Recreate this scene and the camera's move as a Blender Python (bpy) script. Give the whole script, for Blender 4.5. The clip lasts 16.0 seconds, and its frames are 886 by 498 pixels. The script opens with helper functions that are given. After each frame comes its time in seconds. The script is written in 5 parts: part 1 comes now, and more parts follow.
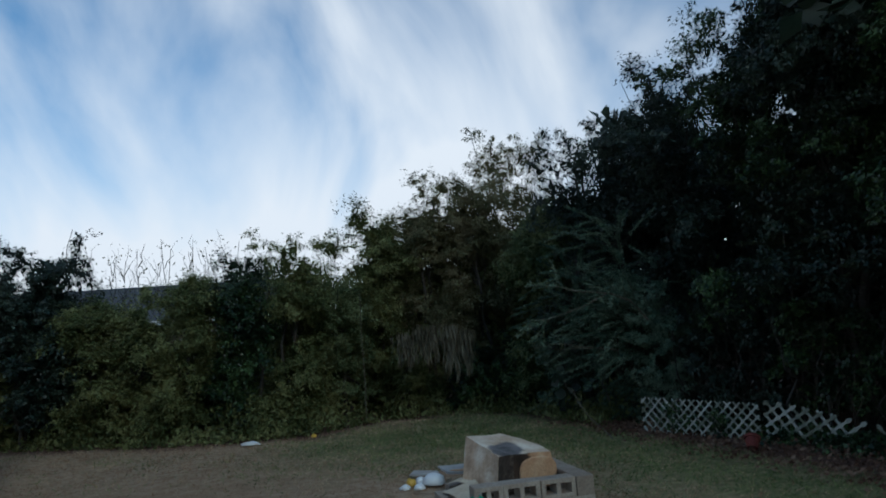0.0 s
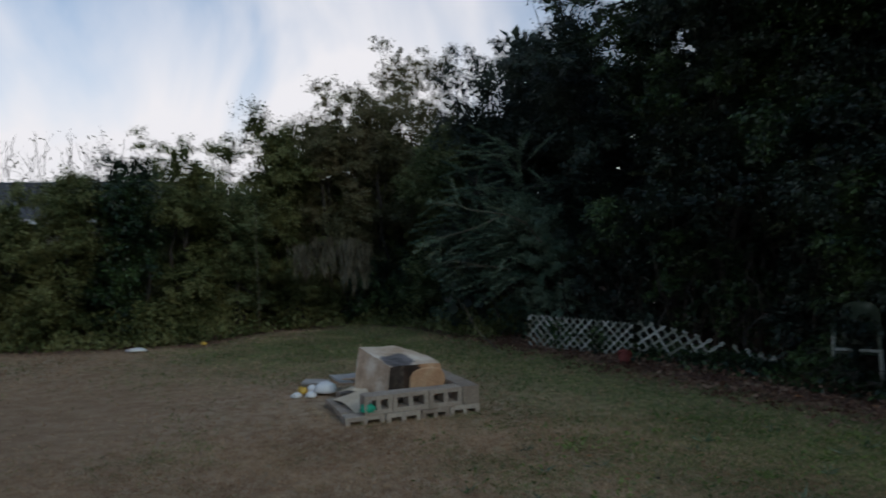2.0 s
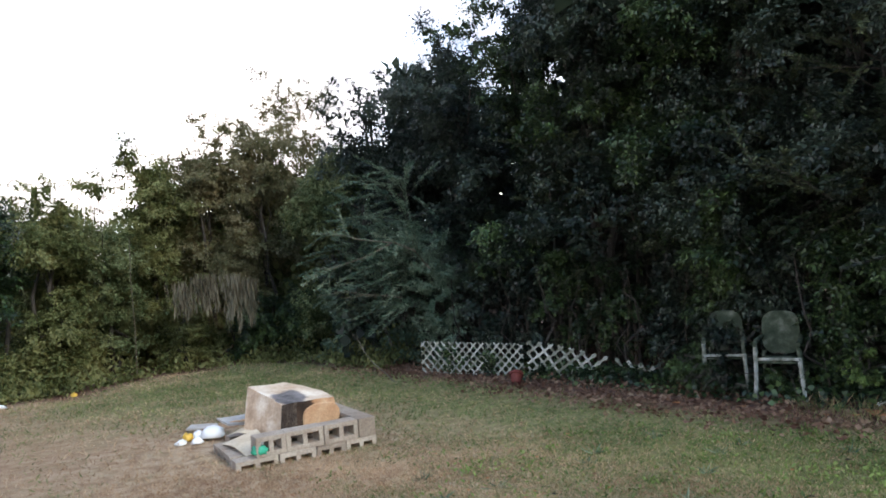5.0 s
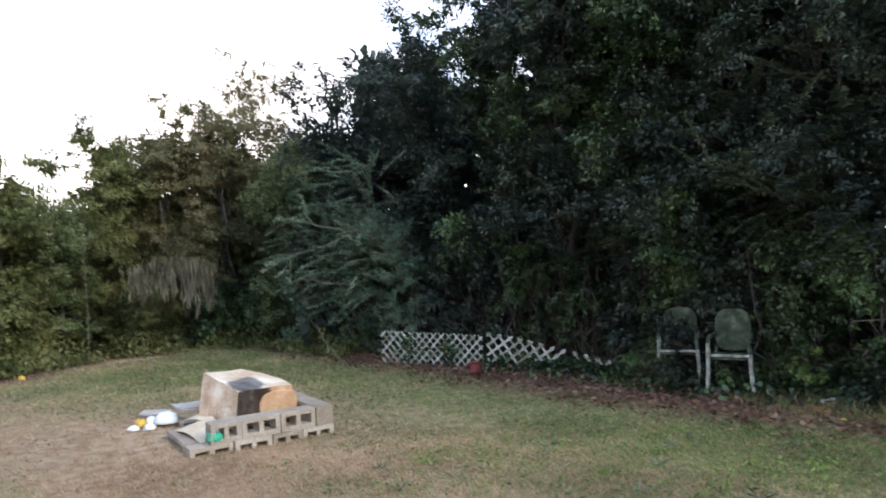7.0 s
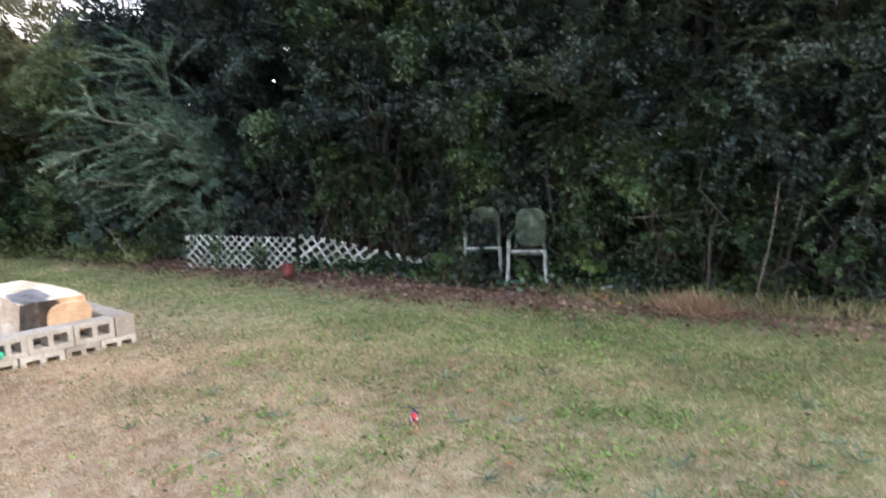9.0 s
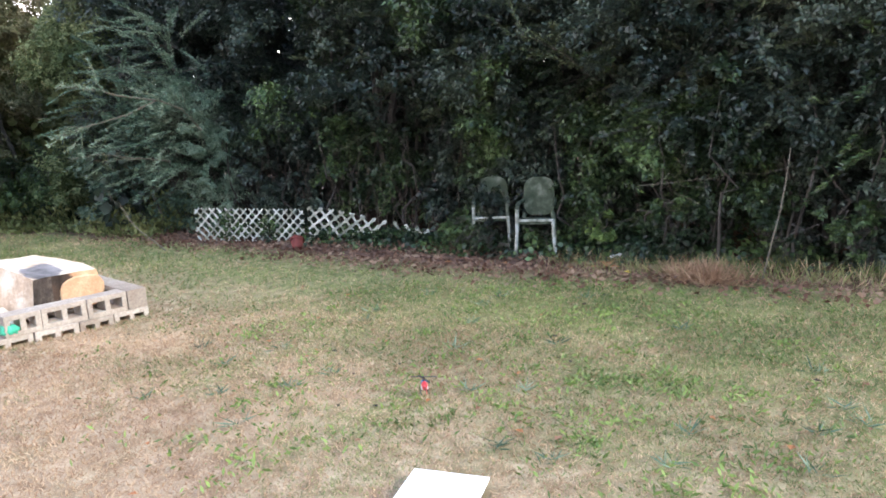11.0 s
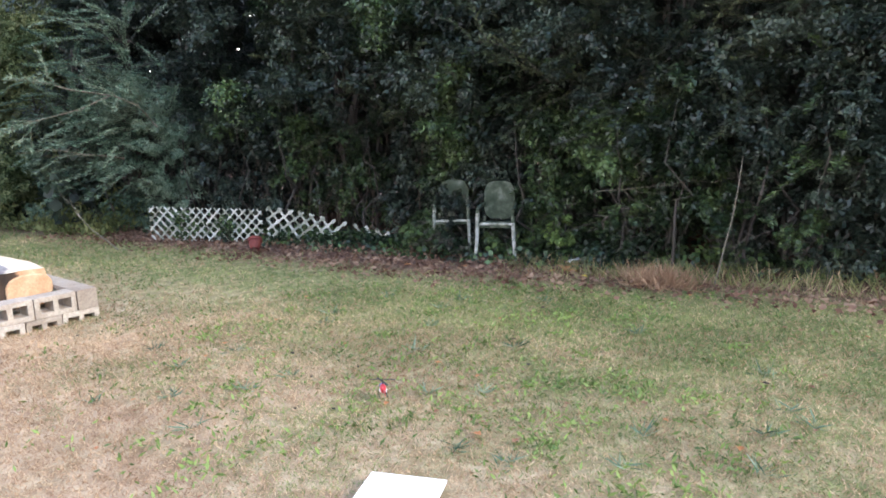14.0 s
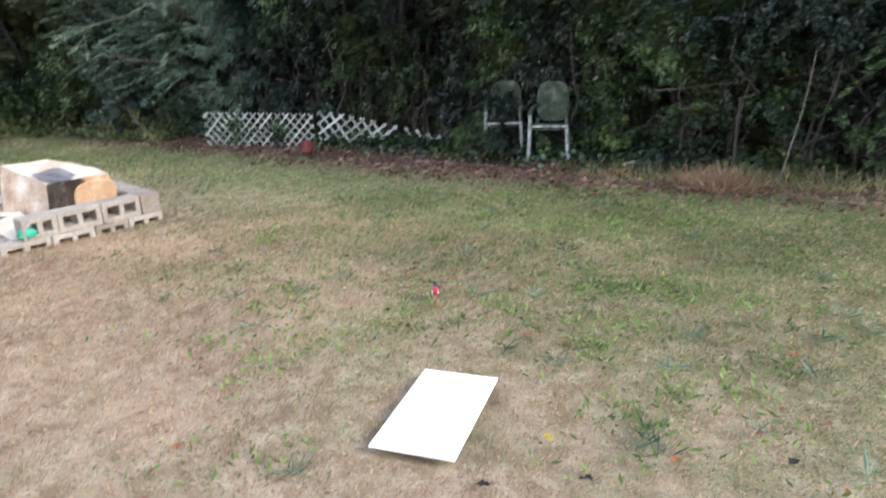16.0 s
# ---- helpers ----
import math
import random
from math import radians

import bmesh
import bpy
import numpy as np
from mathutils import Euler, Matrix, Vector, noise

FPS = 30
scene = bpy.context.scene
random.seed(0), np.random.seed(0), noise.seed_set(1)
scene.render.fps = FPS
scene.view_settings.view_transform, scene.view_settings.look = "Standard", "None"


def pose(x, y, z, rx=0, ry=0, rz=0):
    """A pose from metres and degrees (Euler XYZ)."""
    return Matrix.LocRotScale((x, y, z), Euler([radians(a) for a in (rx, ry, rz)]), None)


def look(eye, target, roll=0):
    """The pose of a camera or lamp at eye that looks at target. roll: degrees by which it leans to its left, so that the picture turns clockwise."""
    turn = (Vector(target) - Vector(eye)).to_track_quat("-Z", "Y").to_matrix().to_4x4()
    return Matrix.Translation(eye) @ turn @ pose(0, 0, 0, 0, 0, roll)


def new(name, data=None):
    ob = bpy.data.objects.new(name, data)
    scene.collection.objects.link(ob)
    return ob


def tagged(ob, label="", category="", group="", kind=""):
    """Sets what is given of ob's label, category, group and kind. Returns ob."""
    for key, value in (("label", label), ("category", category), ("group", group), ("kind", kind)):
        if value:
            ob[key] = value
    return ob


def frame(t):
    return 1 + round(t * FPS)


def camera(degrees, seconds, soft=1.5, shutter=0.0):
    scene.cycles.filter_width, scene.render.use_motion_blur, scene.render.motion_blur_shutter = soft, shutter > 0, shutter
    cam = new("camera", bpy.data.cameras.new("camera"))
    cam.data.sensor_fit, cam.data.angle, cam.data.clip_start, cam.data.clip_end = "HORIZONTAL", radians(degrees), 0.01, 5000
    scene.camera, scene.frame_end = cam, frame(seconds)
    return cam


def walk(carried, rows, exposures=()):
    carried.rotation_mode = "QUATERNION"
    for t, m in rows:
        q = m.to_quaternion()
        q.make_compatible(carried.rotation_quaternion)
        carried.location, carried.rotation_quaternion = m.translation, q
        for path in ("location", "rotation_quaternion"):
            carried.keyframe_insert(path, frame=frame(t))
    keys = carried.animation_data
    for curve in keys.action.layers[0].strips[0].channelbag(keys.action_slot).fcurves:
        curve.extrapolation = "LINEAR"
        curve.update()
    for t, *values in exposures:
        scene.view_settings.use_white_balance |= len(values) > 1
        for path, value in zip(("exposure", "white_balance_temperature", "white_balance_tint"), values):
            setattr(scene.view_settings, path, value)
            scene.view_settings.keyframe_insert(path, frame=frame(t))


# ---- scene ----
cam = camera(66.3, 16.0, soft=1.7, shutter=0.6)
EYE = (0.0, 0.0, 1.7)


def view(yaw, pitch, roll):
    """The standing camera's pose from its heading, tilt and lean in degrees."""
    return pose(*EYE) @ pose(0, 0, 0, 0, 0, yaw) @ pose(0, 0, 0, 90 + pitch) @ pose(0, 0, 0, 0, 0, roll)


PATH = [
    (0.0, 0.08, 7.56, -3.98),
    (0.5, 0.45, 6.14, -5.11),
    (1.0, 0.07, 3.78, -5.17),
    (1.5, -2.96, 0.59, -3.35),
    (2.0, -8.01, 0.02, -1.53),
    (2.5, -12.58, -0.15, -0.72),
    (3.0, -17.31, -0.17, -0.59),
    (3.5, -20.22, -2.33, -0.86),
    (4.0, -20.48, -5.3, -1.61),
    (4.5, -18.47, -2.38, -3.28),
    (4.7, -17.44, 1.96, -4.24),
    (6.8, -19.62, 1.33, -3.17),
    (7.0, -20.52, 0.97, -2.65),
    (7.5, -24.32, -0.3, -2.08),
    (8.0, -30.26, -2.31, -1.28),
    (8.5, -33.96, -4.66, -1.71),
    (9.0, -35.85, -8.0, -2.08),
    (9.2, -37.1, -8.95, -1.92),
    (11.5, -34.67, -10.67, -2.94),
    (12.0, -34.72, -10.86, -2.7),
    (12.5, -34.83, -11.25, -2.94),
    (13.0, -35.16, -11.24, -2.77),
    (13.5, -36.8, -10.55, -2.16),
    (14.0, -38.44, -10.39, -1.58),
    (14.5, -38.54, -10.68, -1.74),
    (15.0, -37.62, -11.94, -2.66),
    (15.5, -36.07, -14.79, -3.46),
    (16.0, -33.66, -18.3, -2.86),
]
EXPOSURES = [(0.0, -2.85, 5700, 6), (1.0, -2.9, 5950, 9), (2.0, -2.82, 6350, 14), (2.6, -2.6, 6450, 15), (3.0, -2.3, 6700, 18), (3.5, -1.8, 6850, 20), (4.5, -0.95, 6900, 21), (7.0, -0.6, 6850, 22), (8.0, -0.4, 6850, 23), (9.0, 0.05, 6950, 24), (12.0, 0.3, 6950, 26), (15.0, 0.23, 6950, 26), (16.0, -0.05, 6950, 25)]
walk(cam, [(t, view(*a)) for t, *a in PATH], EXPOSURES)

# ---- world and sun ----
world = bpy.data.worlds.new("sky")
scene.world = world
world.use_nodes = True
wn, wl = world.node_tree.nodes, world.node_tree.links
wn.clear()
SUN_EL, SUN_ROT = radians(32), radians(150)
sky = wn.new("ShaderNodeTexSky")
sky.sky_type, sky.sun_disc = "NISHITA", False
sky.sun_elevation, sky.sun_rotation = SUN_EL, SUN_ROT
sky.air_density, sky.dust_density, sky.ozone_density = 1.0, 1.5, 1.5
coord = wn.new("ShaderNodeTexCoord")
stretch = wn.new("ShaderNodeMapping")
stretch.inputs["Rotation"].default_value = (0.2, 0.5, 0.35)
stretch.inputs["Scale"].default_value = (2.2, 1.0, 1.5)
wisps = wn.new("ShaderNodeTexNoise")
wisps.inputs["Scale"].default_value, wisps.inputs["Detail"].default_value = 1.7, 7
wisps.inputs["Roughness"].default_value, wisps.inputs["Distortion"].default_value = 0.48, 0.5
cover = wn.new("ShaderNodeValToRGB")
cover.color_ramp.elements[0].position, cover.color_ramp.elements[1].position = 0.42, 0.74
sep = wn.new("ShaderNodeSeparateXYZ")
low = wn.new("ShaderNodeMapRange")
low.inputs["From Min"].default_value, low.inputs["From Max"].default_value = 0.42, 0.02
low.inputs["To Min"].default_value, low.inputs["To Max"].default_value = 0.0, 0.32
addc = wn.new("ShaderNodeMath")
cloud_mix = wn.new("ShaderNodeMixRGB")
toward = wn.new("ShaderNodeVectorMath")
toward.operation = "DOT_PRODUCT"
toward.inputs[1].default_value = (math.sin(SUN_ROT) * math.cos(SUN_EL), math.cos(SUN_ROT) * math.cos(SUN_EL), math.sin(SUN_EL))
glow = wn.new("ShaderNodeMapRange")
glow.interpolation_type = "SMOOTHSTEP"
glow.inputs["From Min"].default_value, glow.inputs["From Max"].default_value = -0.6, 1.0
glow.inputs["To Min"].default_value, glow.inputs["To Max"].default_value = 50.0, 11.5
cloud = wn.new("ShaderNodeCombineXYZ")
tinted = wn.new("ShaderNodeMixRGB")
tinted.blend_type, tinted.inputs["Fac"].default_value, tinted.inputs["Color2"].default_value = "MULTIPLY", 1.0, (3.0, 5.9, 6.9, 1)
wl.new(coord.outputs["Generated"], toward.inputs[0])
wl.new(toward.outputs["Value"], glow.inputs["Value"])
for axis in "XYZ":
    wl.new(glow.outputs["Result"], cloud.inputs[axis])
wl.new(sky.outputs["Color"], tinted.inputs["Color1"])
wl.new(cloud.outputs["Vector"], cloud_mix.inputs["Color2"])
back = wn.new("ShaderNodeBackground")
back.inputs["Strength"].default_value = 0.12
out = wn.new("ShaderNodeOutputWorld")
wl.new(coord.outputs["Generated"], stretch.inputs["Vector"])
wl.new(stretch.outputs["Vector"], wisps.inputs["Vector"])
wl.new(coord.outputs["Generated"], sep.inputs["Vector"])
wl.new(sep.outputs["Z"], low.inputs["Value"])
wl.new(wisps.outputs["Fac"], addc.inputs[0])
wl.new(low.outputs["Result"], addc.inputs[1])
wl.new(addc.outputs["Value"], cover.inputs["Fac"])
wl.new(cover.outputs["Color"], cloud_mix.inputs["Fac"])
wl.new(tinted.outputs["Color"], cloud_mix.inputs["Color1"])
wl.new(cloud_mix.outputs["Color"], back.inputs["Color"])
wl.new(back.outputs["Background"], out.inputs["Surface"])

sun = new("sun", bpy.data.lights.new("sun", "SUN"))
sun.data.energy, sun.data.angle, sun.data.color = 3.4, radians(20), (1.0, 0.89, 0.75)
sun.matrix_world = look((0, 0, 20), Vector((0, 0, 20)) - Vector((math.sin(SUN_ROT) * math.cos(SUN_EL), math.cos(SUN_ROT) * math.cos(SUN_EL), math.sin(SUN_EL))))


# ---- materials ----
def material(name, stops, scale=8.0, rough=0.8, bump=0.0, bump_scale=60.0, source="noise", detail=6.0, metal=0.0, fine=0.25, see=0.0, spec=0.5, patchy=2.1):
    """A node material: colours by a ramp over noise or over each piece, broken up by a finer noise, with relief."""
    m = bpy.data.materials.new(name)
    m.use_nodes = True
    n, l = m.node_tree.nodes, m.node_tree.links
    p = n["Principled BSDF"]
    p.inputs["Roughness"].default_value, p.inputs["Metallic"].default_value = rough, metal
    p.inputs["Specular IOR Level"].default_value = spec
    tc, big, small = n.new("ShaderNodeTexCoord"), n.new("ShaderNodeTexNoise"), n.new("ShaderNodeTexNoise")
    geo = n.new("ShaderNodeNewGeometry")
    where = geo.outputs["Position"] if source != "object" else tc.outputs["Object"]
    big.inputs["Scale"].default_value, big.inputs["Detail"].default_value = scale, detail
    small.inputs["Scale"].default_value, small.inputs["Detail"].default_value = scale * 9, 3
    l.new(where, big.inputs["Vector"])
    l.new(where, small.inputs["Vector"])
    ramp = n.new("ShaderNodeValToRGB")
    while len(ramp.color_ramp.elements) < len(stops):
        ramp.color_ramp.elements.new(0.5)
    for e, (at, c) in zip(ramp.color_ramp.elements, stops):
        e.position, e.color = at, (*c, 1)
    if source == "island":
        mixv = n.new("ShaderNodeMath")
        mixv.operation = "MULTIPLY_ADD"
        mixv.inputs[1].default_value = 0.55
        l.new(geo.outputs["Random Per Island"], mixv.inputs[0])
        half = n.new("ShaderNodeMath")
        half.operation = "MULTIPLY_ADD"
        half.inputs[1].default_value, half.inputs[2].default_value = patchy, 0.27 - patchy * 0.5
        l.new(big.outputs["Fac"], half.inputs[0])
        l.new(half.outputs["Value"], mixv.inputs[2])
        l.new(mixv.outputs["Value"], ramp.inputs["Fac"])
    elif source == "piece":
        info = n.new("ShaderNodeObjectInfo")
        mixv = n.new("ShaderNodeMath")
        mixv.operation = "MULTIPLY_ADD"
        mixv.inputs[1].default_value = 0.4
        l.new(info.outputs["Random"], mixv.inputs[0])
        half = n.new("ShaderNodeMath")
        half.operation = "MULTIPLY"
        half.inputs[1].default_value = 0.6
        l.new(big.outputs["Fac"], half.inputs[0])
        l.new(half.outputs["Value"], mixv.inputs[2])
        l.new(mixv.outputs["Value"], ramp.inputs["Fac"])
    else:
        l.new(big.outputs["Fac"], ramp.inputs["Fac"])
    grain = n.new("ShaderNodeMixRGB")
    grain.blend_type = "OVERLAY"
    grain.inputs["Fac"].default_value = fine
    l.new(ramp.outputs["Color"], grain.inputs["Color1"])
    l.new(small.outputs["Fac"], grain.inputs["Color2"])
    l.new(grain.outputs["Color"], p.inputs["Base Color"])
    if bump:
        bn, bt = n.new("ShaderNodeBump"), n.new("ShaderNodeTexNoise")
        bt.inputs["Scale"].default_value, bt.inputs["Detail"].default_value = bump_scale, 5
        l.new(where, bt.inputs["Vector"])
        l.new(bt.outputs["Fac"], bn.inputs["Height"])
        bn.inputs["Strength"].default_value, bn.inputs["Distance"].default_value = bump, 0.02
        l.new(bn.outputs["Normal"], p.inputs["Normal"])
    if see:
        tr, mx = n.new("ShaderNodeBsdfTranslucent"), n.new("ShaderNodeMixShader")
        l.new(grain.outputs["Color"], tr.inputs["Color"])
        mx.inputs["Fac"].default_value = see
        l.new(p.outputs["BSDF"], mx.inputs[1])
        l.new(tr.outputs["BSDF"], mx.inputs[2])
        l.new(mx.outputs["Shader"], n["Material Output"].inputs["Surface"])
    return m


def leaf_material(name, a, b, c, rough=0.42, spec=0.16, see=0.2, scale=1.3, patchy=2.1):
    return material(name, ((0.25, a), (0.55, b), (0.85, c)), scale, rough, source="island", see=see, fine=0.15, spec=spec, patchy=patchy)


# the next two greens are near black, holding some of the wood's shade
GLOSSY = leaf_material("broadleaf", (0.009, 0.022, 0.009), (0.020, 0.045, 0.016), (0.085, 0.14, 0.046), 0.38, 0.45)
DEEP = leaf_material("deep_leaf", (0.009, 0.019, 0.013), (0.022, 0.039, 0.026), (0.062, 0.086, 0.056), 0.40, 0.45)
OLIVE = leaf_material("olive_leaf", (0.08, 0.098, 0.036), (0.18, 0.20, 0.078), (0.32, 0.325, 0.145), 0.5, see=0.5)
YELLOW = leaf_material("light_leaf", (0.07, 0.10, 0.042), (0.16, 0.20, 0.092), (0.29, 0.32, 0.16), 0.5, see=0.5)
RUSSET = leaf_material("russet_leaf", (0.115, 0.115, 0.058), (0.22, 0.21, 0.11), (0.34, 0.30, 0.185), 0.6, see=0.5)
CEDAR = leaf_material("cedar_leaf", (0.042, 0.085, 0.055), (0.12, 0.19, 0.125), (0.25, 0.32, 0.22), 0.5, 0.3, see=0.3)
FEATHER = leaf_material("feathery_leaf", (0.016, 0.026, 0.013), (0.036, 0.054, 0.026), (0.10, 0.12, 0.058), 0.5, 0.3)
MOSS = leaf_material("grey_moss", (0.11, 0.098, 0.066), (0.18, 0.16, 0.115), (0.26, 0.235, 0.175), 0.9)
BARK = material("bark", ((0.3, (0.022, 0.018, 0.014)), (0.7, (0.062, 0.052, 0.042))), 6, 0.9, 0.6, 40)
PALE_TWIG = material("pale_twig", ((0.3, (0.08, 0.068, 0.048)), (0.7, (0.16, 0.135, 0.10))), 9, 0.85, 0.4, 50)
BROWN_STEM = material("brown_stem", ((0.3, (0.03, 0.021, 0.015)), (0.7, (0.095, 0.066, 0.045))), 9, 0.85, 0.4, 50)
BLOCK = material("concrete_block", ((0.2, (0.25, 0.195, 0.15)), (0.5, (0.39, 0.325, 0.265)), (0.8, (0.53, 0.46, 0.385))), 5, 0.95, 0.6, 120, "piece", fine=0.4)
CUT_WOOD = material("sawn_wood", ((0.3, (0.46, 0.32, 0.21)), (0.48, (0.62, 0.49, 0.37)), (0.62, (0.78, 0.69, 0.58))), 3.0, 0.75, 0.3, 40, "object", fine=0.3)
SAWN_TAN = material("tan_sawn_wood", ((0.3, (0.36, 0.235, 0.15)), (0.48, (0.55, 0.40, 0.28)), (0.62, (0.74, 0.63, 0.51))), 3.6, 0.8, 0.4, 30, "object", fine=0.35)
HEART = material("heartwood", ((0.25, (0.40, 0.20, 0.10)), (0.55, (0.55, 0.33, 0.19)), (0.8, (0.65, 0.47, 0.31))), 5, 0.7, 0.3, 40, "object", fine=0.3)
BARK_LOG = material("log_bark", ((0.3, (0.018, 0.013, 0.011)), (0.55, (0.06, 0.043, 0.034)), (0.8, (0.20, 0.16, 0.13))), 9, 0.9, 0.9, 30, "object")
CARD = material("cardboard", ((0.3, (0.50, 0.40, 0.28)), (0.7, (0.64, 0.54, 0.40))), 4, 0.85, 0.15, 60, "object")
GREY_BOARD = material("grey_board", ((0.3, (0.34, 0.31, 0.28)), (0.7, (0.50, 0.47, 0.44))), 5, 0.7, 0.15, 60, "object")
WHITE = material("white_plastic", ((0.3, (0.72, 0.73, 0.74)), (0.7, (0.82, 0.82, 0.82))), 6, 0.45, 0.05, 50, "object", fine=0.08)
FOAM = material("white_board", ((0.3, (0.80, 0.80, 0.79)), (0.7, (0.86, 0.86, 0.85))), 3, 0.6, 0.03, 80, "object", fine=0.05)
INK = material("faint_crease", ((0.3, (0.62, 0.56, 0.46)), (0.7, (0.72, 0.66, 0.56))), 9, 0.7, 0, 1, "object")
GREEN_PLASTIC = material("green_plastic", ((0.3, (0.01, 0.26, 0.15)), (0.7, (0.02, 0.38, 0.24))), 8, 0.4, 0.1, 40, "object")
YELLOW_PAPER = material("yellow_wrapper", ((0.3, (0.60, 0.33, 0.04)), (0.7, (0.72, 0.47, 0.08))), 12, 0.5, 0.1, 40, "object")
LATTICE = material("white_lattice", ((0.25, (0.11, 0.12, 0.08)), (0.45, (0.29, 0.295, 0.25)), (0.75, (0.49, 0.49, 0.44))), 11, 0.55, 0.1, 60, "piece", fine=0.3)
CHAIR_MAT = material("mildewed_plastic", ((0.3, (0.018, 0.03, 0.017)), (0.5, (0.05, 0.064, 0.042)), (0.7, (0.14, 0.155, 0.12))), 8, 0.85, 0.15, 50, fine=0.35, spec=0.12)
CHAIR_LEG = material("weathered_plastic", ((0.3, (0.08, 0.09, 0.06)), (0.5, (0.24, 0.25, 0.21)), (0.75, (0.46, 0.46, 0.43))), 11, 0.55, 0.1, 50, fine=0.3)
TERRACOTTA = material("terracotta", ((0.3, (0.10, 0.014, 0.011)), (0.7, (0.17, 0.032, 0.022))), 9, 0.8, 0.2, 60, "object")
DRY_LEAF = leaf_material("fallen_leaf", (0.09, 0.046, 0.032), (0.175, 0.10, 0.07), (0.30, 0.20, 0.14), 0.8)
ORANGE_LEAF = material("orange_leaf", ((0.3, (0.40, 0.14, 0.055)), (0.7, (0.50, 0.23, 0.10))), 20, 0.7, 0.1, 60, "object")
RUST_LEAF = material("rust_leaf", ((0.3, (0.20, 0.085, 0.05)), (0.7, (0.34, 0.18, 0.11))), 20, 0.7, 0.1, 60, "object")
YELLOW_LEAF = material("yellow_leaf", ((0.3, (0.62, 0.44, 0.05)), (0.7, (0.72, 0.55, 0.10))), 20, 0.6, 0.1, 60, "object")
STRAW = leaf_material("dry_grass", (0.235, 0.135, 0.083), (0.42, 0.28, 0.178), (0.60, 0.43, 0.28), 0.85, patchy=1.3, scale=0.9)
BLADE = leaf_material("green_grass", (0.06, 0.092, 0.032), (0.14, 0.178, 0.064), (0.28, 0.305, 0.125), 0.6, patchy=1.3, scale=0.9)
WEED = leaf_material("weed_leaf", (0.07, 0.11, 0.035), (0.13, 0.195, 0.055), (0.22, 0.30, 0.09), 0.5)
SIDING = material("grey_siding", ((0.3, (0.12, 0.12, 0.12)), (0.7, (0.17, 0.17, 0.165))), 2, 0.6, 0.05, 40)
FOUNDATION = material("pale_foundation", ((0.3, (0.55, 0.56, 0.55)), (0.7, (0.68, 0.69, 0.68))), 2, 0.8, 0.2, 40)
SHINGLE = material("grey_shingle", ((0.3, (0.05, 0.05, 0.055)), (0.7, (0.085, 0.085, 0.09))), 3, 0.9, 0.3, 30)
WALL_FAR = material("far_wall", ((0.3, (0.16, 0.13, 0.11)), (0.7, (0.24, 0.20, 0.17))), 2, 0.8, 0.1, 30)
TRIM = material("white_trim", ((0.3, (0.72, 0.72, 0.72)), (0.7, (0.8, 0.8, 0.8))), 2, 0.6, 0.05, 30)
TOY_RED = material("toy_red", ((0.3, (0.52, 0.03, 0.04)), (0.7, (0.62, 0.05, 0.06))), 30, 0.3, source="object")
TOY_BLUE = material("toy_blue", ((0.3, (0.03, 0.17, 0.50)), (0.7, (0.05, 0.24, 0.62))), 30, 0.25, source="object")
TOY_BLACK = material("toy_black", ((0.3, (0.015, 0.015, 0.016)), (0.7, (0.03, 0.03, 0.03))), 30, 0.4, source="object")


def log_material(wood_m, name, at, size, dark, warm=1.0):
    """Sawn wood with a burnt patch that runs over its edge."""
    m = wood_m.copy()
    m.name = name
    n, l = m.node_tree.nodes, m.node_tree.links
    p = n["Principled BSDF"]
    wood = p.inputs["Base Color"].links[0].from_socket
    tc, shift, ring, wob = n.new("ShaderNodeTexCoord"), n.new("ShaderNodeMapping"), n.new("ShaderNodeTexGradient"), n.new("ShaderNodeTexNoise")
    wob.inputs["Scale"].default_value, wob.inputs["Detail"].default_value = 6, 5
    push = n.new("ShaderNodeVectorMath")
    push.operation = "MULTIPLY_ADD"
    push.inputs[1].default_value = (0.16, 0.16, 0.16)
    l.new(tc.outputs["Object"], wob.inputs["Vector"])
    l.new(wob.outputs["Color"], push.inputs[0])
    l.new(tc.outputs["Object"], push.inputs[2])
    shift.vector_type = "TEXTURE"
    shift.inputs["Location"].default_value, shift.inputs["Scale"].default_value = at, size
    shift.inputs["Rotation"].default_value = (0, 0, radians(-18))
    ring.gradient_type = "SPHERICAL"
    l.new(push.outputs["Vector"], shift.inputs["Vector"])
    l.new(shift.outputs["Vector"], ring.inputs["Vector"])
    mask, burnt, both = n.new("ShaderNodeValToRGB"), n.new("ShaderNodeValToRGB"), n.new("ShaderNodeMixRGB")
    mask.color_ramp.elements[0].position, mask.color_ramp.elements[1].position = 0.06, 0.22
    burnt.color_ramp.elements[0].position, burnt.color_ramp.elements[1].position = 0.35, 0.7
    burnt.color_ramp.elements[0].color, burnt.color_ramp.elements[1].color = (0.055 * dark, 0.05 * dark * warm, 0.05 * dark * warm**2, 1), (0.20 * dark, 0.18 * dark * warm, 0.18 * dark * warm**2, 1)
    l.new(ring.outputs["Fac"], mask.inputs["Fac"])
    l.new(wob.outputs["Fac"], burnt.inputs["Fac"])
    l.new(mask.outputs["Color"], both.inputs["Fac"])
    l.new(wood, both.inputs["Color1"])
    l.new(burnt.outputs["Color"], both.inputs["Color2"])
    l.new(both.outputs["Color"], p.inputs["Base Color"])
    return m


BURNT = log_material(CUT_WOOD, "burnt_sawn_wood", (0.09, -0.07, 0.45), (0.20, 0.27, 0.6), 1.25)
BURNT_END = log_material(HEART, "burnt_wood_end", (0.20, -0.14, 0.22), (0.16, 0.4, 0.6), 0.35, 0.6)


